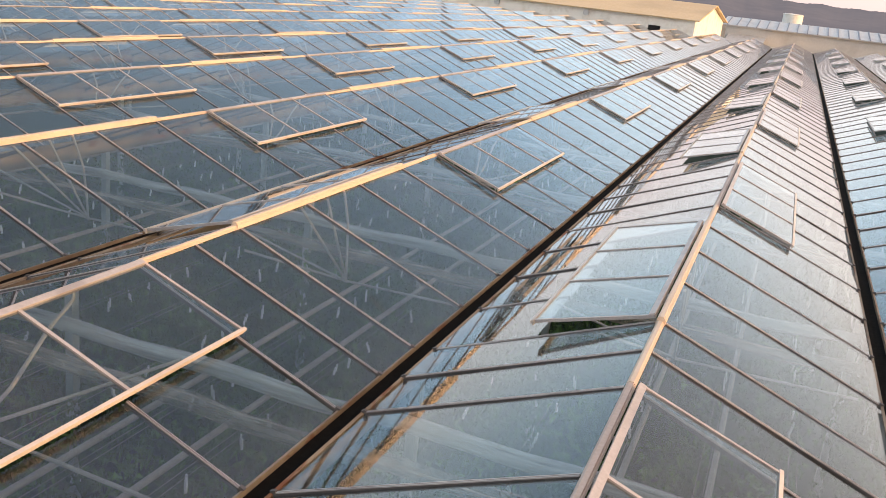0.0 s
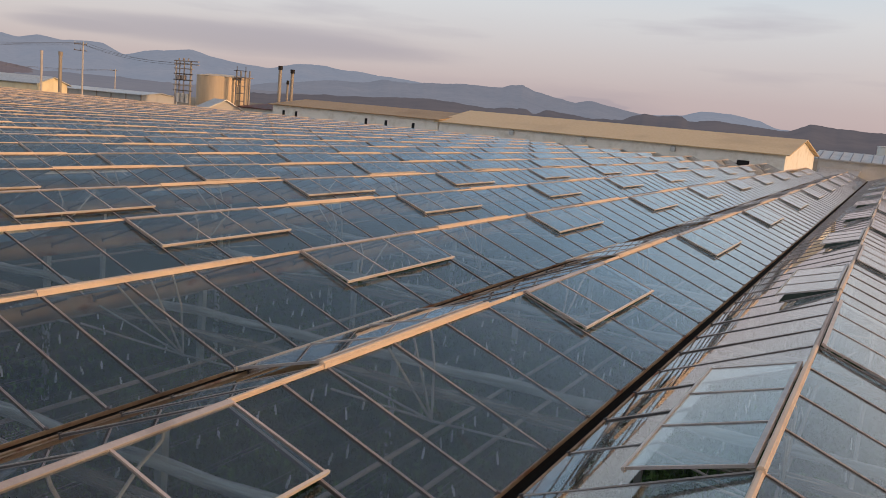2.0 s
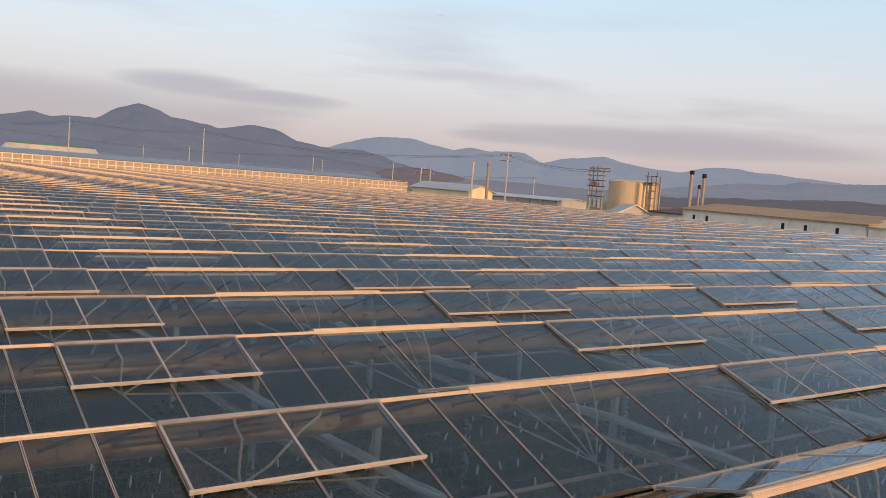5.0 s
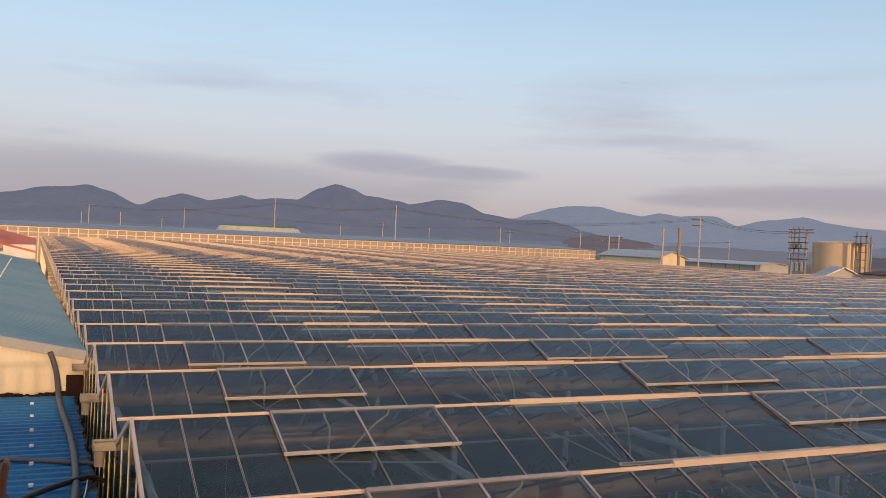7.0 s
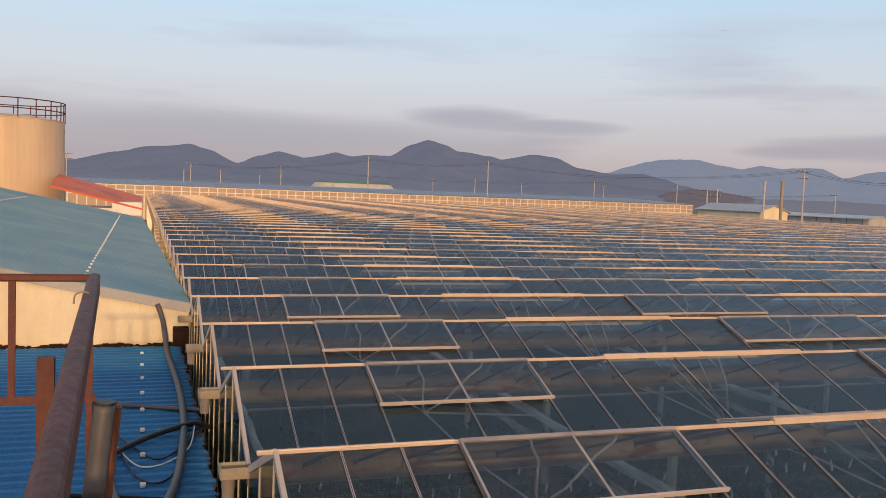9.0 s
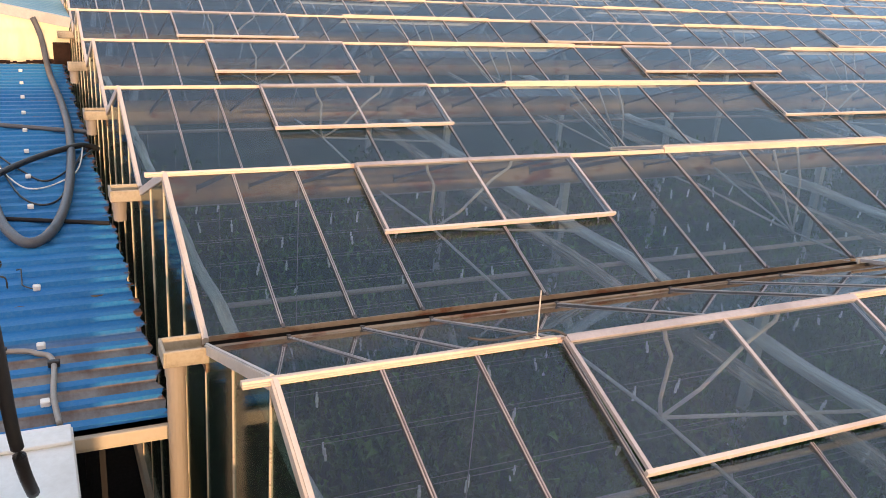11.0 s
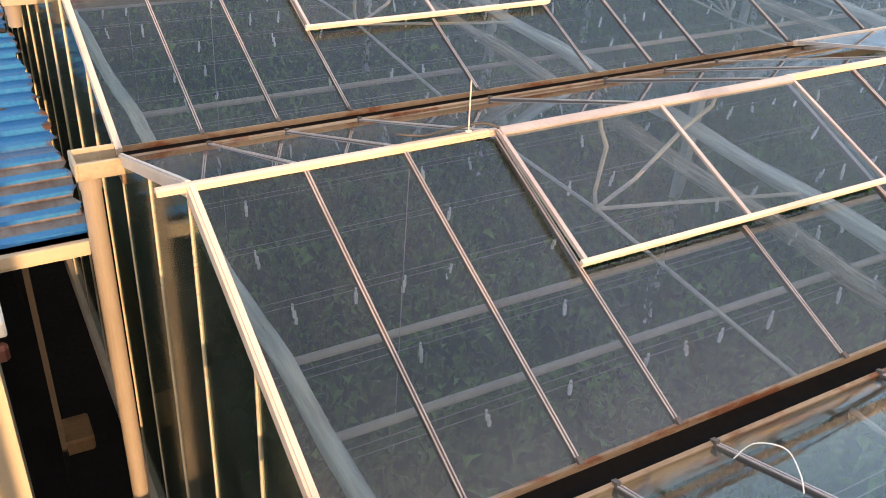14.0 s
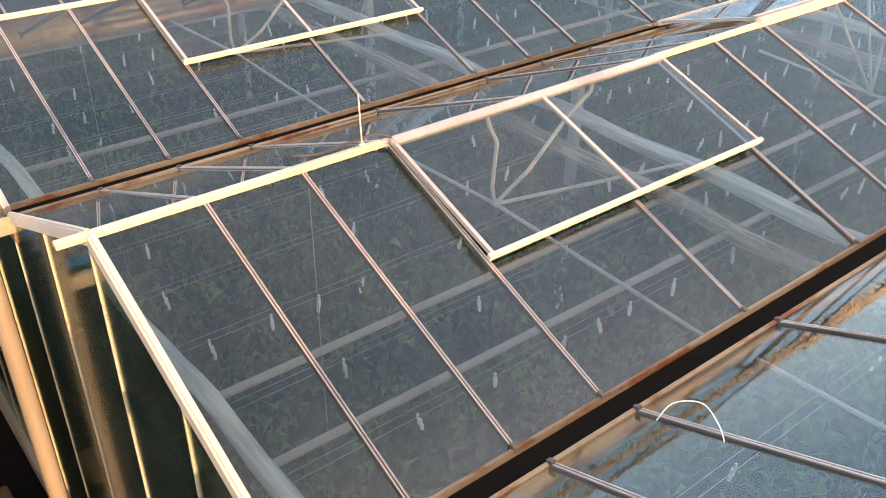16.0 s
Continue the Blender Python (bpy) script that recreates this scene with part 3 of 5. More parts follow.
def truss(y, deep):
    """Struts below the ridge: arms up to it, ties out to the gutters and one along the bay."""
    bm = bmesh.new()
    node = (0.01, y, 3.34 if deep else 3.715)
    up = node[2]
    arms = [[(0.03, y - 0.11, 4.30), (0.045, y - 0.10, 4.24), (0.035, y - 0.03, 4.12), (0.01, y - 0.03, up + 0.3 * (4.1 - up)), node]]
    if deep:
        arms = [[(0.03, y - 0.24, 4.30), (0.045, y - 0.23, 4.25), (0.03, y - 0.09, 3.95), (0.01, y - 0.02, 3.62), node],
                [(0.05, y - 1.02, 4.28), node], [(0.04, y - 0.56, 4.28), node]]
        ties = [(-1.5, y + 0.15, 3.62), (-0.55, y - 0.95, 3.77), (1.5, y + 0.02, 3.36)]
    else:
        arms.append([(0.035, y + 0.70, 4.30), (0.045, y + 0.68, 4.25), (0.03, y + 0.53, 4.14), (0.01, y + 0.25, up + 0.36 * (4.1 - up)), node])
        ties = [(-1.5, y + 0.09, 3.58), (1.5, y + 0.09, 3.58), (0.32, y + 1.32, 3.70)]
    for arm in arms:
        for a, b in zip(arm, arm[1:]):
            rod(bm, a, b, 0.0125, 7)
    for tie in ties:
        rod(bm, node, tie, 0.012, 7)
    bmesh.ops.create_icosphere(bm, subdivisions=1, radius=0.022, matrix=Matrix.Translation(node))
    return mesh_of("roof_strut", bm, STRUT)


TRUSS = [truss(2.23 + 8 * i, False) for i in range(5)] + [truss(6.545 + 8 * i, True) for i in range(5)]


def shifted(boxes, y):
    return [((a[0], a[1] + y, a[2]), (b[0], b[1] + y, b[2])) for a, b in boxes]


def rest_mesh(side, y_from, what):
    """The bars or the panes of a slope beyond y_from, in one mesh."""
    out = []
    edges = [0.0, *BARS, END]
    if what == "bars":
        for y in BARS:
            if y <= y_from:
                continue
            inner = any(a + 0.1 < y < b - 0.1 for a, b in vents(side))
            out += shifted([((VENT_L if inner else 0.0, *lo[1:]), hi) for lo, hi in BAR_BOXES[:1]] + [((VENT_L if inner else 0.0, -0.008, 0.005), (SL, 0.008, 0.016))], y * side)
        return boxes_data("glazing_bars", out, ALU)
    for a, b in zip(edges, edges[1:]):
        if b <= y_from:
            continue
        u0 = VENT_L if in_vent(side, a, b) else 0.0
        lo, hi = sorted((a * side, b * side))
        out.append(((u0, lo, -0.004), (SL, hi, 0.0)))
    return boxes_data("glass_panes", out, GLASS)


NEAR_BARS, NEAR_PANES = 24.7, 12.7
REST = {(s, y, w): rest_mesh(s, y, w) for s in (1, -1) for w, y in (("bars", NEAR_BARS), ("panes", NEAR_PANES), ("bars", -1), ("panes", -1))}
BAY_LABEL = "glazed greenhouse bay with an aluminium ridge and rusty gutters"


def bay_at(k):
    b = thing("greenhouse_bay", (-SPAN * k, 0.06 if k < 0 else 0, 0), BAY_LABEL, "greenhouse", "bays of the greenhouse")
    b.rotation_euler.z = radians(SKEW)
    return b


def bay_frame(bay, long_pipe):
    for me in CAP_MESH:
        place("ridge_cap", me, bay)
    place("gutter", GUTTER_ME, bay, None, "weathered steel gutter streaked with rust")
    place("gutter_silt", SHADE_FILL_ME, bay, None, "black fill standing for the shade inside the gutter")
    for s in (1, -1):
        place("gable_rafter", RAFTER, bay, slope(s))
    for me in MULLIONS:
        place("mullion", me, bay)
    for me in GABLE_PANES:
        place("gable_pane", me, bay)
    place("gable_sill", SILL, bay)
    place("gutter_end", GUT_BOX, bay)
    place("downpipe", PIPE_LONG if long_pipe else PIPE_SHORT, bay, None, "cream plastic rainwater pipe")


CORD = mesh_of("cord", rod(bmesh.new(), (0.0, 1.03, 4.28), (0.0, 1.03, 1.4), 0.003, 5), PIPE)


def near_bay(k):
    bay = bay_at(k)
    bay_frame(bay, k in (1, 0))
    for s in (1, -1):
        for y in BARS:
            if y > NEAR_BARS:
                break
            inner = any(a + 0.1 < y < b - 0.1 for a, b in vents(s))
            place("glazing_bar", BAR_CUT if inner else BAR, bay, along(s, y))
        edges = [0.0, *BARS]
        for a, b in zip(edges, edges[1:]):
            if b > NEAR_PANES:
                break
            u0 = VENT_L if in_vent(s, a, b) else 0.0
            place("glass_pane", pane_data(b - a, u0, SL), bay, along(s, (a + b) / 2) @ Matrix.Rotation(radians(rng.uniform(-0.25, 0.25)), 4, "Y"))
        place("glazing_bars", REST[s, NEAR_BARS, "bars"], bay, slope(s), kind="stuff")
        place("glass_panes", REST[s, NEAR_PANES, "panes"], bay, slope(s), kind="stuff")
        for a, b in vents(s):
            vent(bay, s, a, b, 2 if k == 0 and a < 20 else int(a < 20))
    for me in TRUSS:
        place("roof_strut", me, bay)
    place("cord", CORD, bay, None, "thin hanging cord")
    return bay


def far_bay(k):
    bay = bay_at(k)
    for me in CAP_MESH:
        place("ridge_cap", me, bay)
    place("gutter", GUTTER_ME, bay)
    place("gutter_silt", SHADE_FILL_ME, bay)
    for s in (1, -1):
        place("gable_rafter", RAFTER, bay, slope(s))
        place("glazing_bars", REST[s, -1, "bars"], bay, slope(s), kind="stuff")
        place("glass_panes", REST[s, -1, "panes"], bay, slope(s), kind="stuff")
        for a, b in vents(s):
            vent(bay, s, a, b, False)
    for me in MULLIONS:
        place("mullion", me, bay)
    for me in GABLE_PANES:
        place("gable_pane", me, bay)
    place("gutter_end", GUT_BOX, bay)
    return bay


for k in range(-2, 5):
    near_bay(k)
first_far = far_bay(5)
for k in [*range(6, 46), -3, -4, -5, -6]:
    copy_thing(first_far, pose(-SPAN * k, 0, 0, 0, 0, SKEW))

# far walls that close the greenhouse
WEST, EAST = -SPAN * 45 - 1.6, SPAN * 6 + 1.6
for nm, lo, hi in (("wall_north", (WEST, END, 0), (EAST, END + 0.08, 3.75)), ("wall_west", (WEST - 0.1, 0, 0), (WEST, END, 3.72)), ("wall_east", (EAST, 0, 0), (EAST + 0.1, END, 3.72))):
    tagged(part(nm, box(bmesh.new(), lo, hi), WHITE, None), "plain pale panel wall closing the greenhouse", "wall", kind="structure")


# ---- inside the greenhouse ----
def posts():
    for y in (4.62, 8.62, 12.62, 16.62):
        for k in range(-2, 5):
            col = part("column", box(bmesh.new(), (-SPAN * k + 1.56, y - 0.04, 0), (-SPAN * k + 1.64, y + 0.04, 3.58)), STEEL, None)
            tagged(col, "slim galvanised steel column under the gutter", "column", "columns under the gutters")
    for i, (y, tan_cloth) in enumerate(((0.37, 0), (4.40, 0), (8.57, 0), (12.57, 0), (16.57, 0), (3.86, 1), (7.70, 1), (11.7, 1))):
        v, f, n = [], [], 12
        steps = 150
        for a in range(steps + 1):
            x = -17 + 25.0 * a / steps
            for j in range(n):
                t = 2 * math.pi * j / n
                r = (0.045 if i == 0 else 0.058) + 0.014 * math.sin(3 * t + x * 2.1) + 0.012 * noise.noise((x * 3, j * 1.7, i))
                drop = 1.3 if math.sin(t) < 0 else 0.7
                v.append((x, y + r * math.cos(t), 3.25 + r * drop * math.sin(t) - 0.03 * math.sin(x * 1.96) ** 2))
        for a in range(steps):
            f += [(a * n + j, (a + 1) * n + j, (a + 1) * n + (j + 1) % n, a * n + (j + 1) % n) for j in range(n)]
        scr = place("thermal_screen", data_of("thermal_screen", v, f, SCREEN_TAN if tan_cloth else SCREEN, True))
        tagged(scr, "gathered tan shade cloth hanging across the bays" if tan_cloth else "gathered white shade cloth hanging across the bays", "shade cloth", "gathered shade cloths")
    for k in range(-2, 4):
        for dx in (0.51, -0.075):
            p = part("heating_pipe", rod(bmesh.new(), (-SPAN * k + dx, 0.4, 3.15), (-SPAN * k + dx, 40, 3.15), 0.024, 10), PIPE, None)
            tagged(p, "long grey steel pipe running under the roof", "pipe", "pipes under the roof")


posts()


def crop():
    rr = random.Random(11)
    # white twine spools hanging from the crop wires
    spools, wires = [], []
    for row in range(23):
        x = 6.205 - 0.64 * row
        for dx in (-0.035, 0.03):
            wires.append(((x + dx - 0.0014, 0.4, 2.93), (x + dx + 0.0014, 22, 2.9328)))
        y = 0.6 + rr.random() * 0.3
        while y < 20:
            if rr.random() < 0.42:
                h, lean = rr.uniform(0.10, 0.15), rr.uniform(-0.035, 0.035)
                for t, w in ((0.0, 0.006), (0.33, 0.010), (0.66, 0.008)):
                    spools.append(((x - w + lean * t, y - w + lean * 0.7 * t, 2.92 - h * (t + 0.34)), (x + w + lean * t, y + w + lean * 0.7 * t, 2.92 - h * t)))
            y += rr.uniform(0.24, 0.44)
    tagged(place("twine_spools", boxes_data("twine_spools", spools, SPOOL)), "white twine spools hung in rows above the crop", "spools", kind="stuff")
    tagged(place("crop_wires", boxes_data("crop_wires", wires, PIPE)), "thin steel crop wires strung along the bays", "wire", kind="stuff")
    # leaves of the climbing crop
    v, f = [], []
    for row in range(19):
        x0 = -8.6 + row * 0.8
        dense = 290 if x0 > -4 else 110
        for _ in range(int(20 * dense)):
            y = rr.uniform(0.5, 20)
            z = 2.72 - abs(rr.gauss(0, 0.5)) + 0.25 * math.sin(y * 2.1 + row)
            if y > 9 and rr.random() < 0.45:
                continue
            c = Vector((x0 + rr.gauss(0, 0.16), y, max(0.4, z)))
            d = Vector((rr.uniform(-1, 1), rr.uniform(-1, 1), rr.uniform(-0.7, 0.2))).normalized()
            s = d.cross(Vector((rr.uniform(-0.4, 0.4), rr.uniform(-0.4, 0.4), 1))).normalized()
            l, w = rr.uniform(0.06, 0.13), rr.uniform(0.02, 0.042)
            up = s.cross(d) * 0.03
            i = len(v)
            v += [tuple(c), tuple(c + d * l * 0.5 + s * w + up), tuple(c + d * l - up * 2), tuple(c + d * l * 0.5 - s * w + up), tuple(c + d * l * 0.5)]
            f += [(i, i + 1, i + 4), (i + 1, i + 2, i + 4), (i + 2, i + 3, i + 4), (i + 3, i, i + 4)]
    tagged(place("crop_leaves", data_of("crop_leaves", v, f, LEAF)), "green leaves of a tall climbing crop, dark gaps painted in", "plants", kind="stuff")
    # the crop farther off, as one uneven canopy
    # the extra height past x = 6.4 is added to block the low sun
    nx, ny = 150, 80
    v = [(WEST + 0.3 + (EAST - WEST - 0.6) * i / nx, 0.35 + (END - 0.6) * j / ny,
          1.55 + 0.45 * noise.noise((i * 0.9, j * 0.7, 0)) + 0.25 * math.sin(i * 2.3) + (1.05 if i * (EAST - WEST) / nx + WEST > 6.4 else 0.35 if i * (EAST - WEST) / nx + WEST < -9 or j > 19 else -0.5)) for i in range(nx + 1) for j in range(ny + 1)]
    f = [(i * (ny + 1) + j, (i + 1) * (ny + 1) + j, (i + 1) * (ny + 1) + j + 1, i * (ny + 1) + j + 1) for i in range(nx) for j in range(ny)]
    tagged(place("crop_canopy", data_of("crop_canopy", v, f, CROP, True)), "uneven dark green crop filling the greenhouse", "plants", kind="stuff")


crop()


# ---- the sheds beside the gable ----
def corrugated(name, x0, x1, y0, y1, z, pitch, depth, material, parent=None, m=None):
    """Ribbed sheet with the ribs along y: trapezoids that stand up from a flat pan."""
    xs = []
    x = x0
    while x < x1:
        xs += [(x, 0), (x + pitch * 0.48, 0), (x + pitch * 0.60, depth), (x + pitch * 0.88, depth)]
        x += pitch
    xs = [(min(a, x1), h) for a, h in xs] + [(x1, 0)]
    n = len(xs)
    ys = [y0 + (y1 - y0) * i / 4 for i in range(5)]
    v = [(a, y + (0.03 * math.sin(a * 31) * (1 if j == 4 else 0)), z + h + dz) for dz in (0, -0.006) for j, y in enumerate(ys) for a, h in xs]
    f = []
    for s in range(2):
        o = s * n * 5
        for j in range(4):
            for i in range(n - 1):
                q = (o + j * n + i, o + j * n + i + 1, o + (j + 1) * n + i + 1, o + (j + 1) * n + i)
                f.append(q if s == 0 else q[::-1])
    for j in (0, 4):
        f += [(j * n + i, j * n + i + 1, n * 5 + j * n + i + 1, n * 5 + j * n + i) for i in range(n - 1)]
    return place(name, data_of(name, v, f, material), parent, m)


shed = thing("lean_to_shed", (0, 0, 0), "low shed with a blue ribbed metal roof, rusty along its eave", "shed")
roof = corrugated("roof", -14.6, -1.75, -4.2, -0.2, 0.0, 0.262, 0.034, BLUE, shed, Matrix.Translation((0, 0, 3.10)))
roof["label"] = "blue ribbed sheet roofing with rusted cut ends"
part("fascia", box(box(bmesh.new(), (-1.745, -4.2, 3.015), (-1.70, -0.22, 3.10), None, 0.006), (-1.745, -4.2, 2.99), (-1.72, -0.22, 3.012)), ANNEX, shed, "cream-painted front board")
# posts, rafters and back wall coloured near-black for the shade under the roof
for x in (-2.4, -5.6, -8.8, -12.0):
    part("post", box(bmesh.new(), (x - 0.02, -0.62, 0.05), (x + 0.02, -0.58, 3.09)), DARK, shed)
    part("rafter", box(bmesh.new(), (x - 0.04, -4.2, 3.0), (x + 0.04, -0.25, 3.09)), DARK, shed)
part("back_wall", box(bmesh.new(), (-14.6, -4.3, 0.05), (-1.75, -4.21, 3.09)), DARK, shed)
for x in (-13.7, -12.6, -11.5, -10.44, -9.40, -8.33, -7.24, -6.15, -5.05, -4.02, -2.94, -2.12):
    clip = part("roof_block", box(bmesh.new(), (x - 0.03, -0.962, 3.128), (x + 0.03, -0.902, 3.172), None, 0.008), WHITE, None)
    tagged(clip, "small white plastic block fixed on the blue roof", "clip", "white blocks on the roof")



def bare_patch(x, y0, y1, w, seed):
    """A frayed patch where the coat has flaked off the sheet."""
    rr = random.Random(seed)
    n = 14
    v = [(x + rr.uniform(0.25, 1.0) * w * math.sin(2 * math.pi * i / n), (y0 + y1) / 2 + (y1 - y0) / 2 * math.cos(2 * math.pi * i / n) * rr.uniform(0.7, 1.0), z) for z in (3.1025, 3.1005) for i in range(n)]
    f = [tuple(range(n))[::-1]] + [(i, (i + 1) % n, n + (i + 1) % n, n + i) for i in range(n)]
    place("bare_patch", data_of("bare_patch", v, f, FLAKE), shed, None, "patch of flaked rusty metal")


for seed, (px, py0, py1, pw) in enumerate(((-6.1, -0.9, -0.38, 0.05), (-4.98, -0.62, -0.47, 0.045), (-3.86, -0.54, -0.42, 0.04), (-3.76, -1.12, -1.02, 0.035), (-10.43, -0.86, -0.62, 0.05), (-11.45, -0.88, -0.52, 0.05),
                                           (-11.5, -1.32, -1.05, 0.04), (-6.05, -1.0, -0.7, 0.03))):
    bare_patch(px, py0, py1, pw, seed)

# never in view: a block added behind the landing only to cast shade
shade_block = part("wall_behind", box(box(bmesh.new(), (5.6, -8.0, 4.15), (7.6, -1.3, 6.0)), (5.8, -8.0, 0.0), (7.4, -3.2, 4.15)), BLOCK, None)
tagged(shade_block, "unseen block wall added behind the landing to cast shade", "wall", kind="structure")
# unseen wall, added to keep the low sun out of the passage
sun_blocker = part("wall_east_passage", box(bmesh.new(), (1.2, -2.7, 0.05), (1.3, -0.06, 1.4)), BLOCK, None)
tagged(sun_blocker, "unseen block wall added to shade the passage beside the greenhouse", "wall", kind="structure")
rubble = part("broken_block", box(bmesh.new(), (-3.45, -0.58, 0.05), (-3.10, -0.32, 0.22), None, 0.02), TIMBER, None)
tagged(rubble, "brown broken block lying in the dark passage", "block")

annex = thing("annex", (0, 0, 0), "small flat-roofed annex with cream walls and a white roof slab", "shed")
part("roof_slab", box(bmesh.new(), (-1.72, -2.6, 3.10), (-0.92, -0.79, 3.20), None, 0.012), WHITE, annex, "white painted slab roof")
part("roof_step", box(bmesh.new(), (-1.70, -2.6, 3.202), (-1.50, -0.80, 3.225), None, 0.006), WHITE, annex)
part("gutter", box(bmesh.new(), (-0.935, -2.6, 2.98), (-0.86, -0.80, 3.085), None, 0.02), RUST, annex, "rust-eaten gutter")
part("wall", box(bmesh.new(), (-1.66, -2.55, 0.05), (-0.98, -0.87, 3.098)), ANNEX, annex)

hall = thing("packing_hall", (0, 0, 0), "long cream-walled hall with a faded blue metal roof", "building")
HX0, HX1 = -14.65, -52.0


def hall_z(y):
    return 3.93 + 0.2 * (-0.05 - y)


def hall_mesh():
    """Ribbed sheeting: trapezoid ribs down the slope, the eave running slightly aslant."""
    xs, x = [], HX0
    while x > HX1:
        xs += [(x, 0.0), (x - 0.16, 0.0), (x - 0.19, 0.03), (x - 0.24, 0.03)]
        x -= 0.27
    v, f, ny = [], [], 4
    for dz in (0.0, -0.10):
        for x, h in xs:
            edge = -0.02 - 0.8 * (x - HX0) / (HX1 - HX0)
            for j in range(ny + 1):
                y = edge + (-22.0 - edge) * j / ny
                v.append((x, y, hall_z(y) + dz + (h if dz == 0 else 0)))
    w, nx = ny + 1, len(xs) - 1
    o = (nx + 1) * w
    for i in range(nx):
        for j in range(ny):
            q = (i * w + j, i * w + j + 1, (i + 1) * w + j + 1, (i + 1) * w + j)
            f += [q, tuple(o + a for a in q[::-1])]
        f.append((i * w, (i + 1) * w, o + (i + 1) * w, o + i * w))
    for j in range(ny):
        f += [(j, o + j, o + j + 1, j + 1), (nx * w + j, nx * w + j + 1, o + nx * w + j + 1, o + nx * w + j)]
    return data_of("roof", v, f, BLUE_FAR)


place("roof", hall_mesh(), hall, None, "faded blue roof sheeting, darker shadow patches painted in")
v = [(x, y, z) for x in (HX0, HX0 - 0.2) for y, z in ((-0.06, 3.1), (-22, 3.1), (-22, hall_z(-22) - 0.1), (-0.06, hall_z(-0.06) - 0.1))]
place("wall", data_of("wall", v, [(0, 3, 2, 1), (4, 5, 6, 7), (0, 4, 7, 3), (1, 2, 6, 5), (3, 7, 6, 2), (0, 1, 5, 4)], CREAM), hall, None, "cream panel end wall")
part("side_wall", box(bmesh.new(), (HX1, -1.2, 0), (HX0 - 0.2, -1.0, 3.9)), CREAM, hall)
bm = bmesh.new()
sl = Matrix.Translation((HX0 + 0.03, -0.03, hall_z(-0.03) - 0.06)) @ Matrix.Rotation(-math.atan(0.2), 4, "X")
box(bm, (-0.04, -22, -0.10), (0.05, 0.0, 0.085), sl)
part("fascia", bm, FLASH, hall, "pale grey edge flashing")
bm = bmesh.new()
for y, n, xs in ((-2.05, 42, -15.2), (-6.6, 32, -22.0)):
    for i in range(n):
        x = xs - i * 0.81
        box(bm, (x - 0.05, y - 0.025, hall_z(y) + 0.02), (x + 0.05, y + 0.025, hall_z(y) + 0.055))
part("roof_screws", bm, WHITE, hall, "line of white screw caps", "stuff")
bm = bmesh.new()
rr = random.Random(5)
for i in range(130):
    y = -0.3 - i * 0.055
    box(bm, (-14.63, y - 0.034, 3.125), (-14.55 + rr.random() * 0.05, y + 0.034, 3.15 + rr.random() * 0.03 + 0.02 * math.sin(i * 0.37)))
part("rust_seam", bm, SEAM, hall, "crumbling dark seam at the foot of the wall")
# added dark block that stands for the shaded recess below the wall end
part("corner_board", box(bmesh.new(), (-14.62, -0.36, 3.11), (-14.40, -0.07, 3.50), None, 0.01), SEAM, hall, "dark block standing for the shaded recess at the corner")


# hoses, cables and conduits on the blue roof
def line_thing(name, pts, r, material, label, category, ribs=False):
    return tagged(place(name, tube(pts, r, material, name, ribs)), label, category)


line_thing("drain_hose", [(-14.55, -0.66, 3.95), (-14.45, -0.55, 3.62), (-13.9, -0.50, 3.25), (-13.0, -0.48, 3.19), (-10.5, -0.40, 3.18), (-8.48, -0.42, 3.18), (-6.53, -0.55, 3.18), (-5.36, -0.74, 3.18), (-5.0, -0.97, 3.18),
                           (-5.5, -1.18, 3.2), (-6.6, -1.32, 3.25), (-7.4, -1.5, 3.3)], 0.05, RUBBER, "thick grey hose lying in a loop over the blue roof", "hose")
line_thing("wrapped_cable", [(-6.9, -1.45, 3.2), (-7.05, -1.32, 3.2), (-7.46, -1.09, 3.2), (-7.91, -0.74, 3.21), (-8.33, -0.30, 3.2), (-8.5, -0.1, 3.1)], 0.036, BLACK, "bundle of black cables wrapped in foil", "cable")
line_thing("loose_cable", [(-8.6, -1.45, 3.2), (-8.43, -1.35, 3.17), (-7.47, -1.0, 3.15), (-7.06, -0.7, 3.15), (-8.23, -0.19, 3.16)], 0.011, BLACK, "thin black cable sagging in a loop", "cable")
line_thing("loose_cable", [(-8.4, -1.42, 3.2), (-8.29, -1.32, 3.17), (-6.48, -1.01, 3.15), (-6.31, -0.67, 3.15), (-7.73, -0.39, 3.16), (-8.4, -0.25, 3.17)], 0.011, BLACK, "thin black cable sagging in a loop", "cable")
line_thing("loose_cable", [(-8.2, -1.44, 3.2), (-8.03, -1.34, 3.17), (-6.78, -0.95, 3.15), (-7.24, -0.45, 3.16), (-8.4, -0.28, 3.18)], 0.009, WHITE, "thin grey cable sagging in a loop", "cable")
line_thing("roof_batten", [(-9.69, -1.26, 3.16), (-9.14, -0.10, 3.16)], 0.03, RUBBER, "dark batten lying across the blue roof", "batten")
line_thing("roof_batten", [(-6.1, -2.0, 3.15), (-5.48, -0.23, 3.15)], 0.022, DARK, "dark batten lying across the blue roof", "batten")
line_thing("conduit", [(-3.05, -2.4, 3.16), (-2.9, -1.18, 3.16), (-2.80, -0.95, 3.16), (-2.74, -0.88, 3.16), (-2.57, -0.86, 3.16), (-2.18, -0.88, 3.16), (-1.80, -0.86, 3.17)], 0.020, PVC, "bent grey plastic conduit on the blue roof", "pipe")
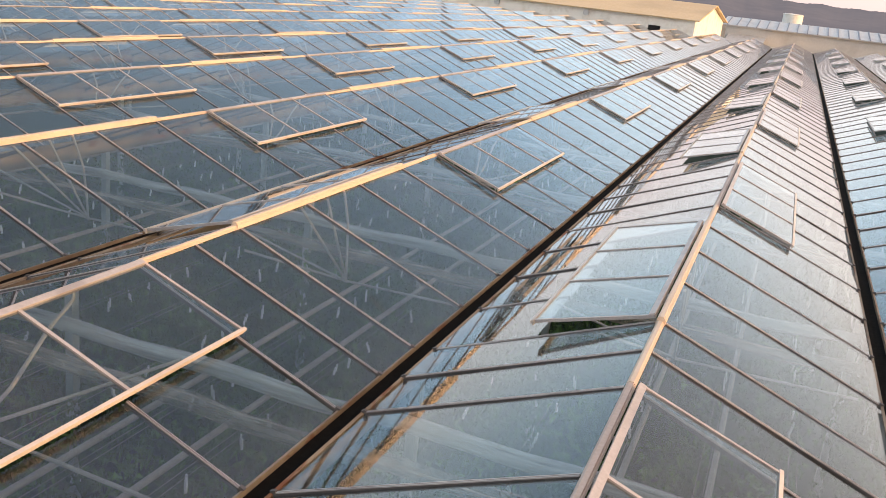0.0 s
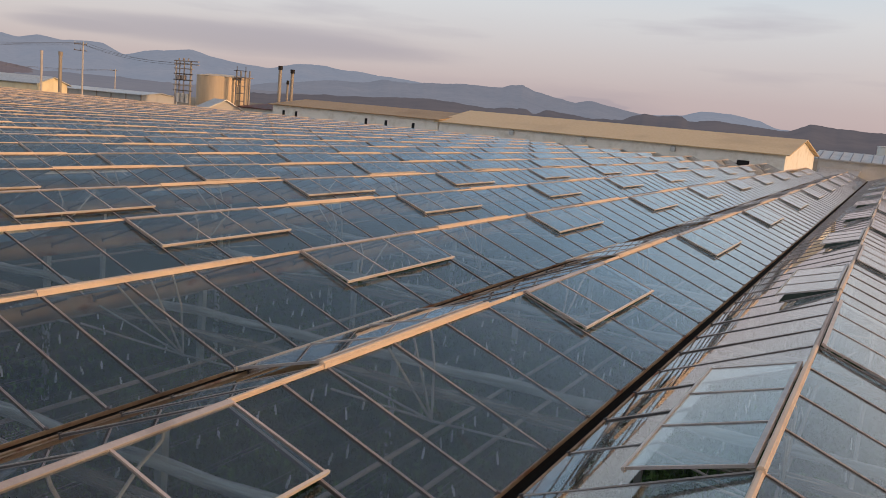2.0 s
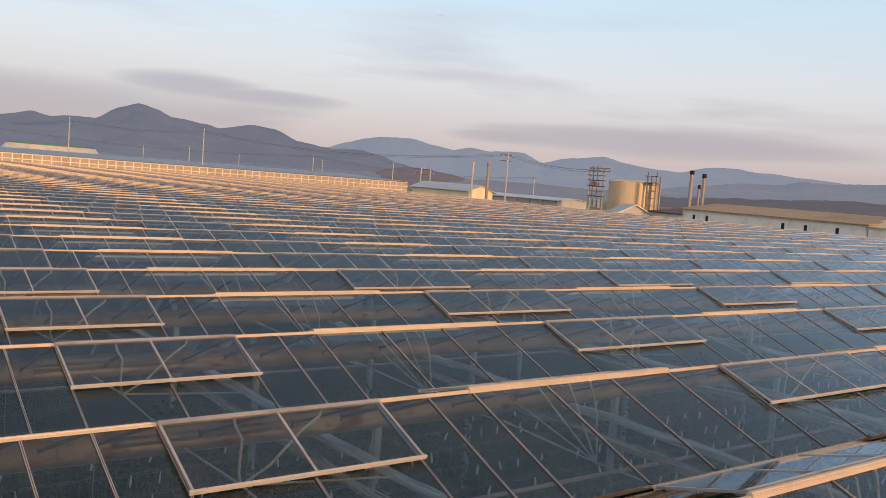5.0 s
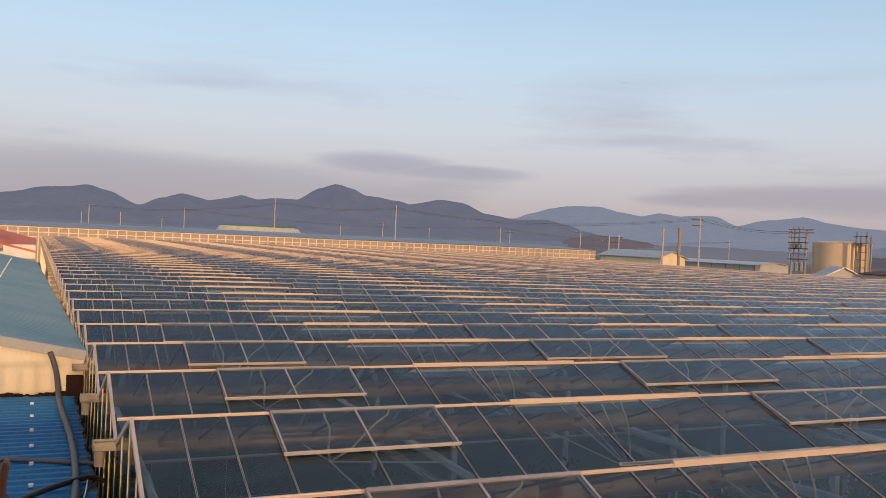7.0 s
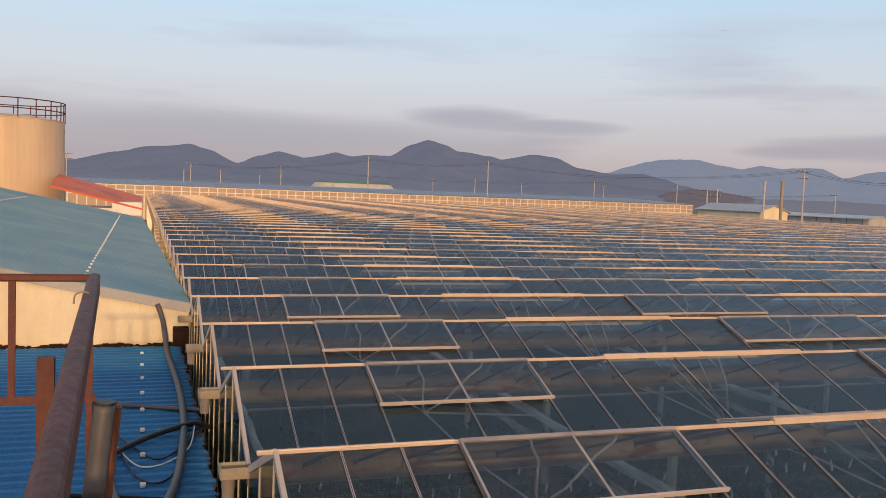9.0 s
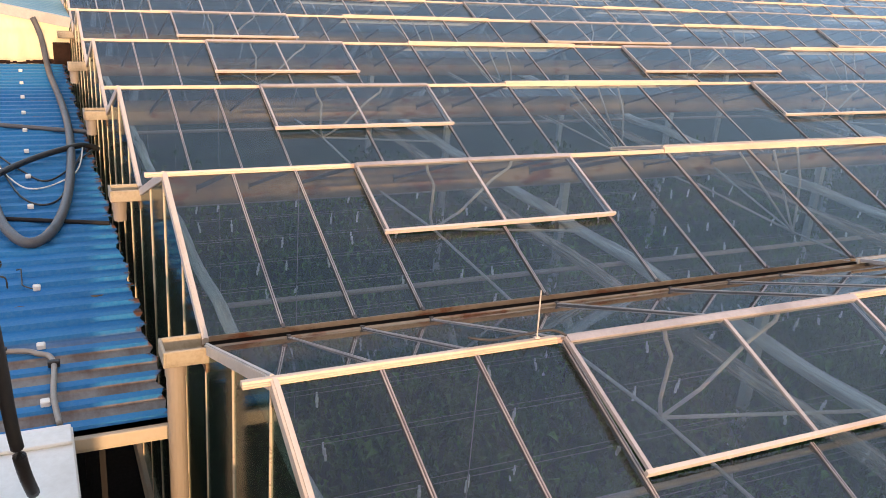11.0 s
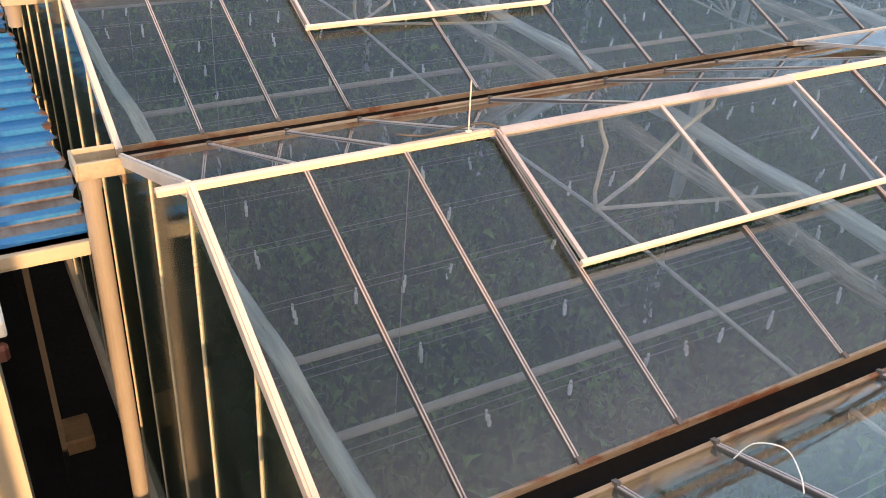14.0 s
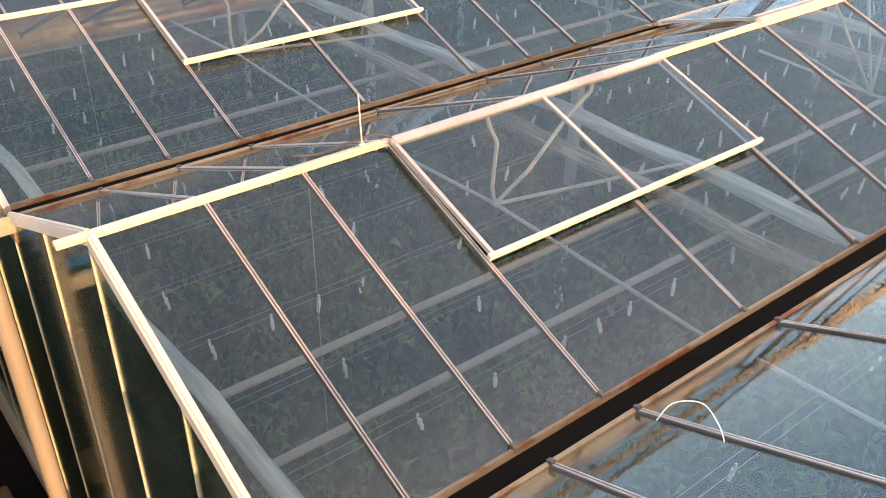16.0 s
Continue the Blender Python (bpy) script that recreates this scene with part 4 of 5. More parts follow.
for x in (-2.62, -2.9):
    clamp = part("conduit_clip", box(bmesh.new(), (x - 0.02, -0.90 if x > -2.7 else -1.20, 3.14), (x + 0.02, -0.82 if x > -2.7 else -1.15, 3.19), None, 0.006), BLACK, None)
    tagged(clamp, "small black clip holding the conduit down", "clip")
# thin stick and cable on the nearest ridge
stick = thing("ridge_stick", (0, 0, 0), "thin white stick standing on the ridge with a loose cable", "stick")
part("rod", rod(bmesh.new(), (0.0, 1.34, 4.34), (0.0, 1.33, 4.60), 0.0038, 8), DRIP, stick)
part("foot", box(bmesh.new(), (-0.008, 1.325, 4.335), (0.010, 1.355, 4.345), None, 0.002), DRIP, stick)
place("cable", tube([(-0.06, 0.98, 4.36), (-0.02, 1.1, 4.35), (-0.03, 1.3, 4.352), (0.0, 1.42, 4.37), (0.04, 1.5, 4.34), (0.12, 1.56, 4.27)], 0.007, BLACK, "cable"), stick)
# torn flashing caught in the gutter
bm = bmesh.new()
slab_pts = [(-1.62, 5.45, 3.735), (-1.50, 5.5, 3.76), (-1.34, 6.05, 3.79), (-1.48, 6.0, 3.745)]
vs = [bm.verts.new(p) for p in slab_pts] + [bm.verts.new((p[0], p[1], p[2] - 0.006)) for p in slab_pts]
for q in ((0, 1, 2, 3), (7, 6, 5, 4), (0, 4, 5, 1), (1, 5, 6, 2), (2, 6, 7, 3), (3, 7, 4, 0)):
    bm.faces.new([vs[a] for a in q])
flash = part("torn_flashing", bm, ALU, None)
tagged(flash, "bent strip of metal flashing lying in the gutter", "flashing")
line_thing("gutter_stick", [(-1.55, 5.45, 3.76), (-1.42, 5.8, 3.80), (-1.38, 6.05, 3.79)], 0.012, TIMBER, "brown stick caught in the gutter", "stick")
line_thing("white_wire", [(1.82, 1.47, 3.80), (1.86, 1.50, 3.90), (1.95, 1.55, 3.935), (2.05, 1.52, 3.92), (2.10, 1.50, 3.88)], 0.0026, WHITE, "stiff white wire arching over the glass", "wire")

# ---- rusty landing that the camera stands by ----
landing = thing("steel_landing", (0, 0, 0), "rusty steel landing with a railing of welded angle iron", "landing")
RZ, RY = 5.915, -1.17
AT = Matrix.Translation((-0.77, RY, 0)) @ Matrix.Rotation(math.atan(0.024), 4, "Z") @ Matrix.Translation((0.77, -RY, 0))
part("deck", box(bmesh.new(), (-0.75, -2.6, 4.80), (5.2, RY - 0.1, 4.85)), RUST, landing)
bm = box(bmesh.new(), (-0.77, RY - 0.012, RZ - 0.085), (5.0, RY, RZ - 0.018), AT)
rod(bm, AT @ Vector((-0.78, RY - 0.026, RZ - 0.022)), AT @ Vector((5.0, RY - 0.026, RZ - 0.022)), 0.0265, 14)
part("handrail", bm, RUST, landing, "rusty tube rail with a steel flat welded under it")
part("handrail", box(bmesh.new(), (-0.80, -2.6, RZ - 0.035), (-0.765, RY, RZ - 0.002), None, 0.006), RUST, landing)
part("lower_rail", box(bmesh.new(), (-0.80, -2.6, 5.33), (-0.77, RY - 0.01, 5.365)), RUST, landing)
for y in (-0.04, -0.36, -0.66, -0.96, -1.26):
    part("baluster", box(bmesh.new(), (-0.795, RY + y - 0.014, 4.85 if y > -0.1 else 5.365), (-0.768, RY + y + 0.014, RZ - 0.03)), RUST, landing)
for x in (1.1, 2.9, 4.8):
    part("post", box(bmesh.new(), (x - 0.02, RY - 0.07, 4.6), (x + 0.02, RY - 0.03, RZ - 0.02)), RUST, landing)
for x in (-0.7, 5.0):
    part("leg", box(bmesh.new(), (x - 0.05, -2.5, 0.05), (x + 0.05, -2.4, 4.8)), RUST, landing)
    part("leg", box(bmesh.new(), (x - 0.05, -1.45, 0.05), (x + 0.05, -1.35, 4.8)), RUST, landing)
place("binding_wire", tube([(0.0, RY + 0.004, RZ - 0.05), (0.01, RY - 0.01, RZ + 0.008), (0.02, RY - 0.05, RZ + 0.006), (0.02, RY - 0.058, RZ - 0.03)], 0.0035, PVC, "binding_wire"), landing, None, "loop of pale binding wire")

# leaning post with its hoses, beside the landing
lean = Matrix.Translation((-0.87, -1.124, 5.30)) @ Matrix.Rotation(math.atan(-0.0875), 4, "X")
timber = part("leaning_post", box(bmesh.new(), (-0.055, -0.055, -5.27), (0.055, 0.055, 0.0), lean, 0.008), PEEL, None)
tagged(timber, "brown post streaked with rust and peeling paint", "post")
ribbed = thing("ribbed_hose", (-0.78, -1.15, 5.32), "grey hose with a ribbed lower length hanging by the post", "hose")
place("sleeve", tube([(0.0, 0.005, 0.0), (0.01, -0.015, -0.2), (0.02, -0.036, -0.42)], 0.049, RUBBER, "sleeve"), ribbed, None, "smooth grey rubber sleeve")
place("corrugated_hose", tube([(0.02, -0.036, -0.41), (0.03, -0.085, -0.85), (0.03, -0.12, -1.21), (0.0, -0.15, -1.6), (-0.05, -0.17, -1.9)], 0.046, RUBBER, "corrugated_hose", True), ribbed)
part("mouth_ring", rod(bmesh.new(), (0.0, 0.005, 0.0), (0.0, 0.006, 0.012), 0.053, 16), BLACK, ribbed)
suction = thing("suction_hose", (-0.79, -1.12, 4.6), "flat black hose running down from a coupling to the annex roof", "hose")
place("hose", tube([(0.0, -0.004, 0.0), (0.0, 0.008, -0.22), (-0.01, 0.025, -0.49), (-0.02, 0.04, -0.78), (-0.08, 0.07, -1.1), (-0.2, 0.10, -1.33)], 0.034, BLACK, "hose"), suction)
bm = rod(bmesh.new(), (0.0, -0.003, 0.02), (0.0, -0.004, 0.09), 0.047, 18)
rod(bm, (0.0, -0.004, 0.085), (0.0, -0.02, 0.15), 0.042, 18)
rod(bm, (0.0, -0.02, 0.13), (-0.005, -0.10, 0.15), 0.045, 18)
rod(bm, (-0.004, -0.07, 0.145), (-0.005, -0.09, 0.15), 0.056, 18)
part("coupling", bm, BLACK, suction, "black plastic elbow coupling")
part("clamp_ring", rod(bmesh.new(), (0.0, -0.003, -0.012), (0.0, -0.003, 0.018), 0.040, 18), STEEL, suction, "grey clamp ring")
for pts in ([(0.03, 0.03, 0.06), (0.04, 0.06, 0.09), (0.04, 0.075, 0.07), (0.04, 0.05, 0.02), (0.04, 0.085, 0.0), (0.04, 0.09, -0.05)], [(0.035, 0.03, 0.04), (0.045, 0.05, -0.01), (0.04, 0.03, -0.03)]):
    place("tie_wire", tube(pts, 0.004, BLACK, "tie_wire"), suction)
line_thing("white_pipe", [(-0.76, -1.18, 4.80), (-0.76, -1.172, 4.84), (-0.76, -1.135, 4.862), (-0.76, -1.103, 4.82), (-0.76, -1.10, 4.74)], 0.021, DRIP, "white plastic pipe bent over the coupling", "pipe")
line_thing("white_pipe", [(-0.76, -1.195, 4.66), (-0.76, -1.20, 4.607), (-0.76, -1.228, 4.307), (-0.76, -1.287, 3.925), (-0.80, -1.36, 3.4)], 0.026, DRIP, "white plastic pipe hanging beside the post", "pipe")
line_thing("loose_wire", [(-4.42, -1.08, 3.16), (-4.40, -1.05, 3.17), (-4.34, -1.042, 3.19), (-4.20, -1.04, 3.15), (-4.09, -1.033, 3.15), (-4.0, -0.96, 3.15)], 0.006, BLACK, "scrap of black wire lying on the blue roof", "wire")


# ---- distance ----
def polar(az, d, z=0.0):
    """A place d metres from the landing, az degrees from -x towards +y."""
    return Vector((3.6 - d * math.cos(radians(az)), -0.9 + d * math.sin(radians(az)), z))


def hills(name, line, r, material, label, rough, depth=900):
    """A chain of hills through summits and saddles given as (azimuth, elevation), with spurs and a wooded roughness."""
    n, rows = 520, 7
    az0, az1 = line[0][0], line[-1][0]
    v, k = [], 0
    for i in range(n + 1):
        az = az0 + (az1 - az0) * i / n
        while k < len(line) - 2 and az > line[k + 1][0]:
            k += 1
        (a, e), (b, g) = line[k], line[k + 1]
        t = min(1, max(0, (az - a) / (b - a)))
        el = e + (g - e) * (0.45 * t + 0.55 * t * t * (3 - 2 * t))
        el += rough * (noise.noise((az * 0.9, 3.1, r * 0.01)) + 0.5 * noise.noise((az * 3.5, 1.1, r * 0.01)) + 0.35 * noise.noise((az * 11, 1.7, r * 0.01)))
        h = r * math.tan(radians(max(el, 0.02))) + 6.4
        for j in range(rows + 1):
            t = j / rows
            z = -1 + (h + 1) * (t ** 1.3) * (1 + (0.18 * noise.noise((az * 0.7, t * 5, 2.0)) if j < rows else 0))
            v.append(tuple(polar(az, r - depth * (1 - t), z)))
        v.append(tuple(polar(az, r + depth * 0.5, -1)))
    w = rows + 2
    f = [(i * w + j, (i + 1) * w + j, (i + 1) * w + j + 1, i * w + j + 1) for i in range(n) for j in range(w - 1)]
    tagged(place(name, data_of(name, v, f, material, True)), label, "hills", kind="structure")


FAR_LINE = [(15, 1.3), (29.2, 1.6), (30.4, 2.0), (31.5, 2.3), (32.6, 2.54), (34.7, 2.57), (36, 2.26), (37.3, 2.07), (38.4, 2.28), (39.7, 2.15), (41.7, 2.26), (43, 1.65), (44.25, 2.0), (45, 2.1), (46.9, 2.35), (48.3, 2.0),
            (49.7, 1.8), (51.6, 1.7), (53.3, 2.1), (54.1, 2.16), (56.6, 2.0), (58.7, 1.84), (62, 1.6), (66, 1.2), (72, 0.95), (75.4, 0.9), (77.4, 1.0), (78.7, 1.36), (80.4, 1.35), (82, 1.1), (83.3, 0.69), (86, 0.5), (95, 0.8),
            (110, 1.2), (125, 1.0)]
NEAR_LINE = [(-45, 1.0), (-20, 1.4), (-8, 1.0), (-3.9, 1.1), (-1.6, 1.65), (0.4, 2.1), (1.7, 2.2), (2.8, 2.37), (4, 2.07), (5.7, 1.32), (7, 1.82), (8.3, 2.17), (9.8, 1.82), (10.9, 2.03), (11.9, 2.25), (12.8, 2.03), (13.9, 2.17),
             (15.3, 2.16), (16.6, 2.92), (17.7, 3.27), (18.8, 3.02), (19.7, 2.64), (21.7, 2.38), (22.5, 2.21), (24.45, 2.6), (25.85, 2.45), (27.5, 1.8), (29.5, 1.53), (31.3, 1.6), (32.7, 1.3), (33.9, 0.93), (35.9, 0.5), (37, 0.27), (50, 0.15)]
PLAIN_LINE = [(-45, 0.12), (0, 0.15), (20, 0.12), (33, 0.25), (41, 0.3), (48, 0.25), (56, 0.36), (63, 0.3), (70, 0.35), (80, 0.3), (100, 0.2)]
WOOD_LINE = [(49, 0.02), (57, 0.42), (61.2, 0.68), (63.2, 0.63), (65.3, 0.42), (66.6, 0.56), (67.9, 0.6), (68.4, 0.31), (69.2, 0.64), (70.7, 0.5), (72.1, 0.35), (74, 0.44), (74.55, 0.74), (75.25, 0.92), (76, 0.88), (77.5, 0.95), (78, 0.7),
             (79.5, 0.87), (83.6, 0.6), (85.1, 1.12), (86.5, 1.0), (88, 0.95), (92, 0.9), (100, 0.7), (118, 0.5)]
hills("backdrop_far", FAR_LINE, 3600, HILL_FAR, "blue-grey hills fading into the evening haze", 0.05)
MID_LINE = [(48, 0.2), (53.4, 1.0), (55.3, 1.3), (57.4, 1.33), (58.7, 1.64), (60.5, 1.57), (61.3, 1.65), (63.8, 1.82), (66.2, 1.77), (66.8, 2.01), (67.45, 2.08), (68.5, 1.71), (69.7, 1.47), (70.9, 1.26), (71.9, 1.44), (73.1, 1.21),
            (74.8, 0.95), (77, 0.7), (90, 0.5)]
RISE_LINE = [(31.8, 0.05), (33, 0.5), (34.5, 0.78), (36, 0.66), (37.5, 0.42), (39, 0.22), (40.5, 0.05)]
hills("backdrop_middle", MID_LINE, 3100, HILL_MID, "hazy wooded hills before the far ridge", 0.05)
hills("backdrop_near", NEAR_LINE, 2600, HILL_NEAR, "hills with rounded wooded summits, dark blue haze painted in", 0.04)
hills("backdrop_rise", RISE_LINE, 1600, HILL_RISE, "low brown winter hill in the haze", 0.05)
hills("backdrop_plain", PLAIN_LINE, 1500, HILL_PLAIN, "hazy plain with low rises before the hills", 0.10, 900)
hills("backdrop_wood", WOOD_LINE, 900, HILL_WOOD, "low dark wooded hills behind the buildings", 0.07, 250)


def slab(bm, corners, t=0.12):
    """A flat roof or wall panel of thickness t through three or four corners."""
    cs = [Vector(c) for c in corners]
    n = (cs[1] - cs[0]).cross(cs[-1] - cs[0]).normalized() * t
    vs = [bm.verts.new(c) for c in cs] + [bm.verts.new(c - n) for c in cs]
    k = len(cs)
    bm.faces.new(vs[:k])
    bm.faces.new(vs[k:][::-1])
    for i in range(k):
        bm.faces.new((vs[i], vs[k + i], vs[k + (i + 1) % k], vs[(i + 1) % k]))
    return bm


def barn(at, turn, length, width, eave, ridge, wall_m, roof_m, label, over=0.4, ribs=0.0):
    """A long gabled shed: x along it, front at y = 0."""
    b = thing("storehouse", at, label, "building")
    b.rotation_euler.z = radians(turn)
    v = [(x, y, z) for x in (0, length) for y, z in ((0, 0), (width, 0), (width, eave), (width / 2, ridge), (0, eave))]
    place("wall_shell", data_of("wall_shell", v, [(0, 1, 2, 3, 4), (9, 8, 7, 6, 5), (0, 4, 9, 5), (1, 6, 7, 2), (0, 5, 6, 1), (2, 7, 8, 3), (3, 8, 9, 4)], wall_m), b)
    k = (ridge - eave) / (width / 2)
    for s, nm in ((0, "roof"), (1, "roof")):
        y0, y1 = (-over, width / 2) if s == 0 else (width + over, width / 2)
        bm = bmesh.new()
        slab(bm, [(-over, y0, eave - over * k + 0.05), (length + over, y0, eave - over * k + 0.05), (length + over, y1, ridge + 0.05), (-over, y1, ridge + 0.05)][::1 if s == 0 else -1], 0.1)
        rf = part(nm, bm, roof_m, b)
        if ribs:
            bm = bmesh.new()
            slab(bm, [(0, y0, eave - over * k + 0.12), (0.12, y0, eave - over * k + 0.12), (0.12, y1, ridge + 0.12), (0, y1, ridge + 0.12)][::1 if s == 0 else -1], 0.07)
            me = mesh_of("roof_rib", bm, roof_m)
            for i in range(int(length / ribs) + 1):
                place("roof_rib", me, rf, Matrix.Translation((i * ribs, 0, 0)))
    return b


TURN_B = 175.2
tan = barn((-4.1, 96.0, 0), TURN_B, 36, 14, 5.22, 6.62, WHITE, TAN, "long storehouse with a tan ribbed roof and pale walls", )
brown = barn((-40.2, 98.0, 0), TURN_B, 24, 13, 5.38, 6.22, WHITE, BROWN, "long storehouse with a brown sheet roof and pale walls")
barn((-63.5, 102.0, 0), TURN_B, 9, 12, 4.6, 5.25, WHITE, RUST, "low store shed with a rust-brown roof")
for b, xs in ((tan, (3.0,)), (brown, (3, 6.7, 9.5, 20, 22))):
    w = 14 if b is tan else 13
    for x in xs:
        ww = 1.1 if b is tan else 0.35
        win = part("window", box(bmesh.new(), (x, w - 0.02, 4.0 if b is brown else 3.9), (x + ww, w + 0.05, 4.75 if b is brown else 4.35)), DARK, b, "small dark window")
for x in (10, 19, 27):
    bm = bmesh.new()
    rod(bm, (x, 14.0, 4.75), (x, 14.25, 4.75), 0.28, 14)
    part("vent_fan", bm, STEEL, tan, "round wall fan")


def tank(x, y, r, h, label, rail=True, m=TANK):
    t = thing("storage_tank", (x, y, 0), label, "tank")
    bm = bmesh.new()
    n = 64
    prof = [(r, 0), (r, h - 0.06), (r + 0.05, h - 0.05), (r + 0.05, h), (r * 0.6, h + r * 0.07), (0.02, h + r * 0.1)]
    rings = [[bm.verts.new((rr * math.cos(2 * math.pi * j / n), rr * math.sin(2 * math.pi * j / n), z)) for j in range(n)] for rr, z in prof]
    for a, b in zip(rings, rings[1:]):
        for j in range(n):
            bm.faces.new((a[j], a[(j + 1) % n], b[(j + 1) % n], b[j]))
    part("shell", bm, m, t)
    if rail:
        for z in (0.55, 1.15):
            ring = [(r * math.cos(2 * math.pi * j / 24), r * math.sin(2 * math.pi * j / 24), h + z) for j in range(25)]
            place("guard_rail", tube(ring, 0.035, RUST, "guard_rail"), t)
        for j in range(20):
            a = 2 * math.pi * j / 20
            part("rail_post", rod(bmesh.new(), (r * math.cos(a), r * math.sin(a), h), (r * math.cos(a), r * math.sin(a), h + 1.15), 0.035, 6), RUST, t)
    return t


tank(-60, -9.25, 3.5, 9.95, "tall buff steel tank with a railing round its top")
t1 = tank(*polar(48.9, 128)[:2], 3.6, 8.3, "squat buff steel tank among the boiler sheds", False)
for dx in (3.7, 5.2):
    for dy in (-1.9, -1.05):
        part("ladder_post", box(bmesh.new(), (dx, dy, 0), (dx + 0.16, dy + 0.14, 9.3)), PVC, t1)
    part("hoop", rod(bmesh.new(), (dx + 0.1, -1.8, 9.2), (dx - 0.6, -1.0, 9.8), 0.06, 6), GASKET, t1)
for z in (4.2, 5.2, 6.2, 7.2, 8.0):
    part("rung", box(bmesh.new(), (3.7, -1.85, z), (5.36, -1.75, z + 0.1)), PIPE, t1)
part("walkway", box(bmesh.new(), (3.4, -2.0, 8.32), (5.6, -0.5, 8.44)), PIPE, t1)
part("guard_rail", box(bmesh.new(), (3.4, -2.0, 9.2), (5.6, -1.9, 9.28)), GASKET, t1)

red = thing("red_roofed_shed", (0, 0, 0), "shed with a rust-red painted sheet roof", "shed")
part("roof", slab(bmesh.new(), [(-53, -0.9, 4.55), (-59, -0.9, 5.15), (-59, -6.0, 6.45), (-53, -6.0, 5.75)][::-1], 0.12), RED, red)
part("wall", box(bmesh.new(), (-58.6, -5.8, 0), (-53.4, -1.6, 4.6)), WHITE, red)
bt = part("box_unit", box(bmesh.new(), (-54.5, -2.6, 4.2), (-53.0, -0.9, 5.0), None, 0.03), WHITE, None)
tagged(bt, "pale metal box unit beside the shed roof", "box")


# the next greenhouse block behind the west end
blk = thing("greenhouse_block", (0, 0, 0), "second glazed greenhouse with a tall bright side wall", "greenhouse")
BX, BY0, BY1, BZ = -149.0, -12.0, 104.0, 5.55
part("side_wall", box(bmesh.new(), (BX - 0.3, BY0, 0), (BX - 0.1, BY1, BZ)), FAR_WALL, blk)
post = boxes_data("wall_post", [((-0.09, -0.09, 0), (0.05, 0.09, BZ))], POST)
y = BY0
while y <= BY1:
    place("wall_post", post, blk, Matrix.Translation((BX, y, 0)))
    y += 1.45
for z in (4.0, 4.75, BZ - 0.02):
    part("wall_rail", box(bmesh.new(), (BX - 0.12, BY0, z - 0.07), (BX + 0.03, BY1, z + 0.07)), POST, blk)
part("roof", slab(bmesh.new(), [(BX + 0.2, BY1, BZ + 0.1), (BX - 24, BY1, 6.35), (BX - 24, BY0 - 60, 6.35), (BX + 0.2, BY0, BZ + 0.1)][::-1], 0.1), ROOF_FAR, blk, "blue-grey glass roof")
dome = thing("film_tunnel", polar(13, 330, 0), "far growing tunnel with a green-edged film roof", "greenhouse")
bm = bmesh.new()
bmesh.ops.create_cone(bm, cap_ends=True, segments=24, radius1=16, radius2=11, depth=8.2, matrix=Matrix.Translation((0, 0, 4.1)) @ Matrix.Diagonal((0.5, 1.3, 1, 1)))
part("film_roof", bm, FILM, dome)
bm = bmesh.new()
bmesh.ops.create_cone(bm, cap_ends=True, segments=24, radius1=11.5, radius2=10.5, depth=0.5, matrix=Matrix.Translation((0, 0, 8.45)) @ Matrix.Diagonal((0.5, 1.25, 1, 1)))
part("green_cover", bm, GREEN, dome, "green cover sheet along its top")

# sheds along the north side
s1 = barn(polar(40.0, 137), 182, 14, 5, 5.3, 6.2, CREAM, STEEL, "grey shed with a bright cream gable")
s2 = barn(polar(46.2, 150), 183, 30, 8, 4.72, 5.15, FILM, FILM, "low film-covered growing houses in a row")
for i in range(11):
    part("hoop", box(bmesh.new(), (i * 3.0 - 0.08, 7.98, 0), (i * 3.0 + 0.08, 8.08, 4.8)), PIPE, s2)
s3 = barn(polar(50.0, 116), 150, 4, 4, 4.3, 5.3, BLOCK, STEEL, "small grey hut with a pitched roof")
s4 = barn(polar(88, 105), 178, 3, 9, 3.0, 4.0, WHITE, STEEL, "small pale shed with a low pitched roof")


def far_block():
    b = thing("greenhouse_block", (0, 0, 0), "greenhouse behind the north end with a blue roof edge", "greenhouse")
    part("side_wall", box(bmesh.new(), (-4.0, 100.0, 0), (70, 100.3, 4.9)), BLOCK, b, "stained pale panel wall")
    part("roof", slab(bmesh.new(), [(-4.5, 99.7, 4.95), (70, 99.7, 4.95), (70, 106, 5.75), (-4.5, 106, 5.75)], 0.12), FILM, b, "blue-grey film roof")
    rib = mesh_of("roof_rib", slab(bmesh.new(), [(0, 99.65, 5.02), (0.1, 99.65, 5.02), (0.1, 106, 5.82), (0, 106, 5.82)], 0.06), ROOF_FAR)
    for i in range(74):
        place("roof_rib", rib, b, Matrix.Translation((-4 + i, 0, 0)))


far_block()
wt_ = tank(2.2, 112, 1.1, 6.7, "small white water tank on the far roof", False, WHITE)


def pole(az, el, d, arms=1, kind="utility_pole", r=0.16):
    h = 6.4 + d * math.tan(radians(el))
    p = thing(kind, polar(az, d), "grey concrete utility pole carrying power lines", "pole", "utility poles")
    part("shaft", rod(bmesh.new(), (0, 0, 0), (0, 0, h), r, 10, r * 0.62), POLE, p)
    for i in range(arms):
        z = h - 0.4 - 0.9 * i
        part("crossarm", box(bmesh.new(), (-0.6, -1.1, z), (-0.48, 1.1, z + 0.10)), GASKET, p)
        for y in (-1.0, 0.0, 1.0):
            part("insulator", rod(bmesh.new(), (-0.52, y, z + 0.12), (-0.52, y, z + 0.34), 0.045, 8), POLE, p)
    return p, h


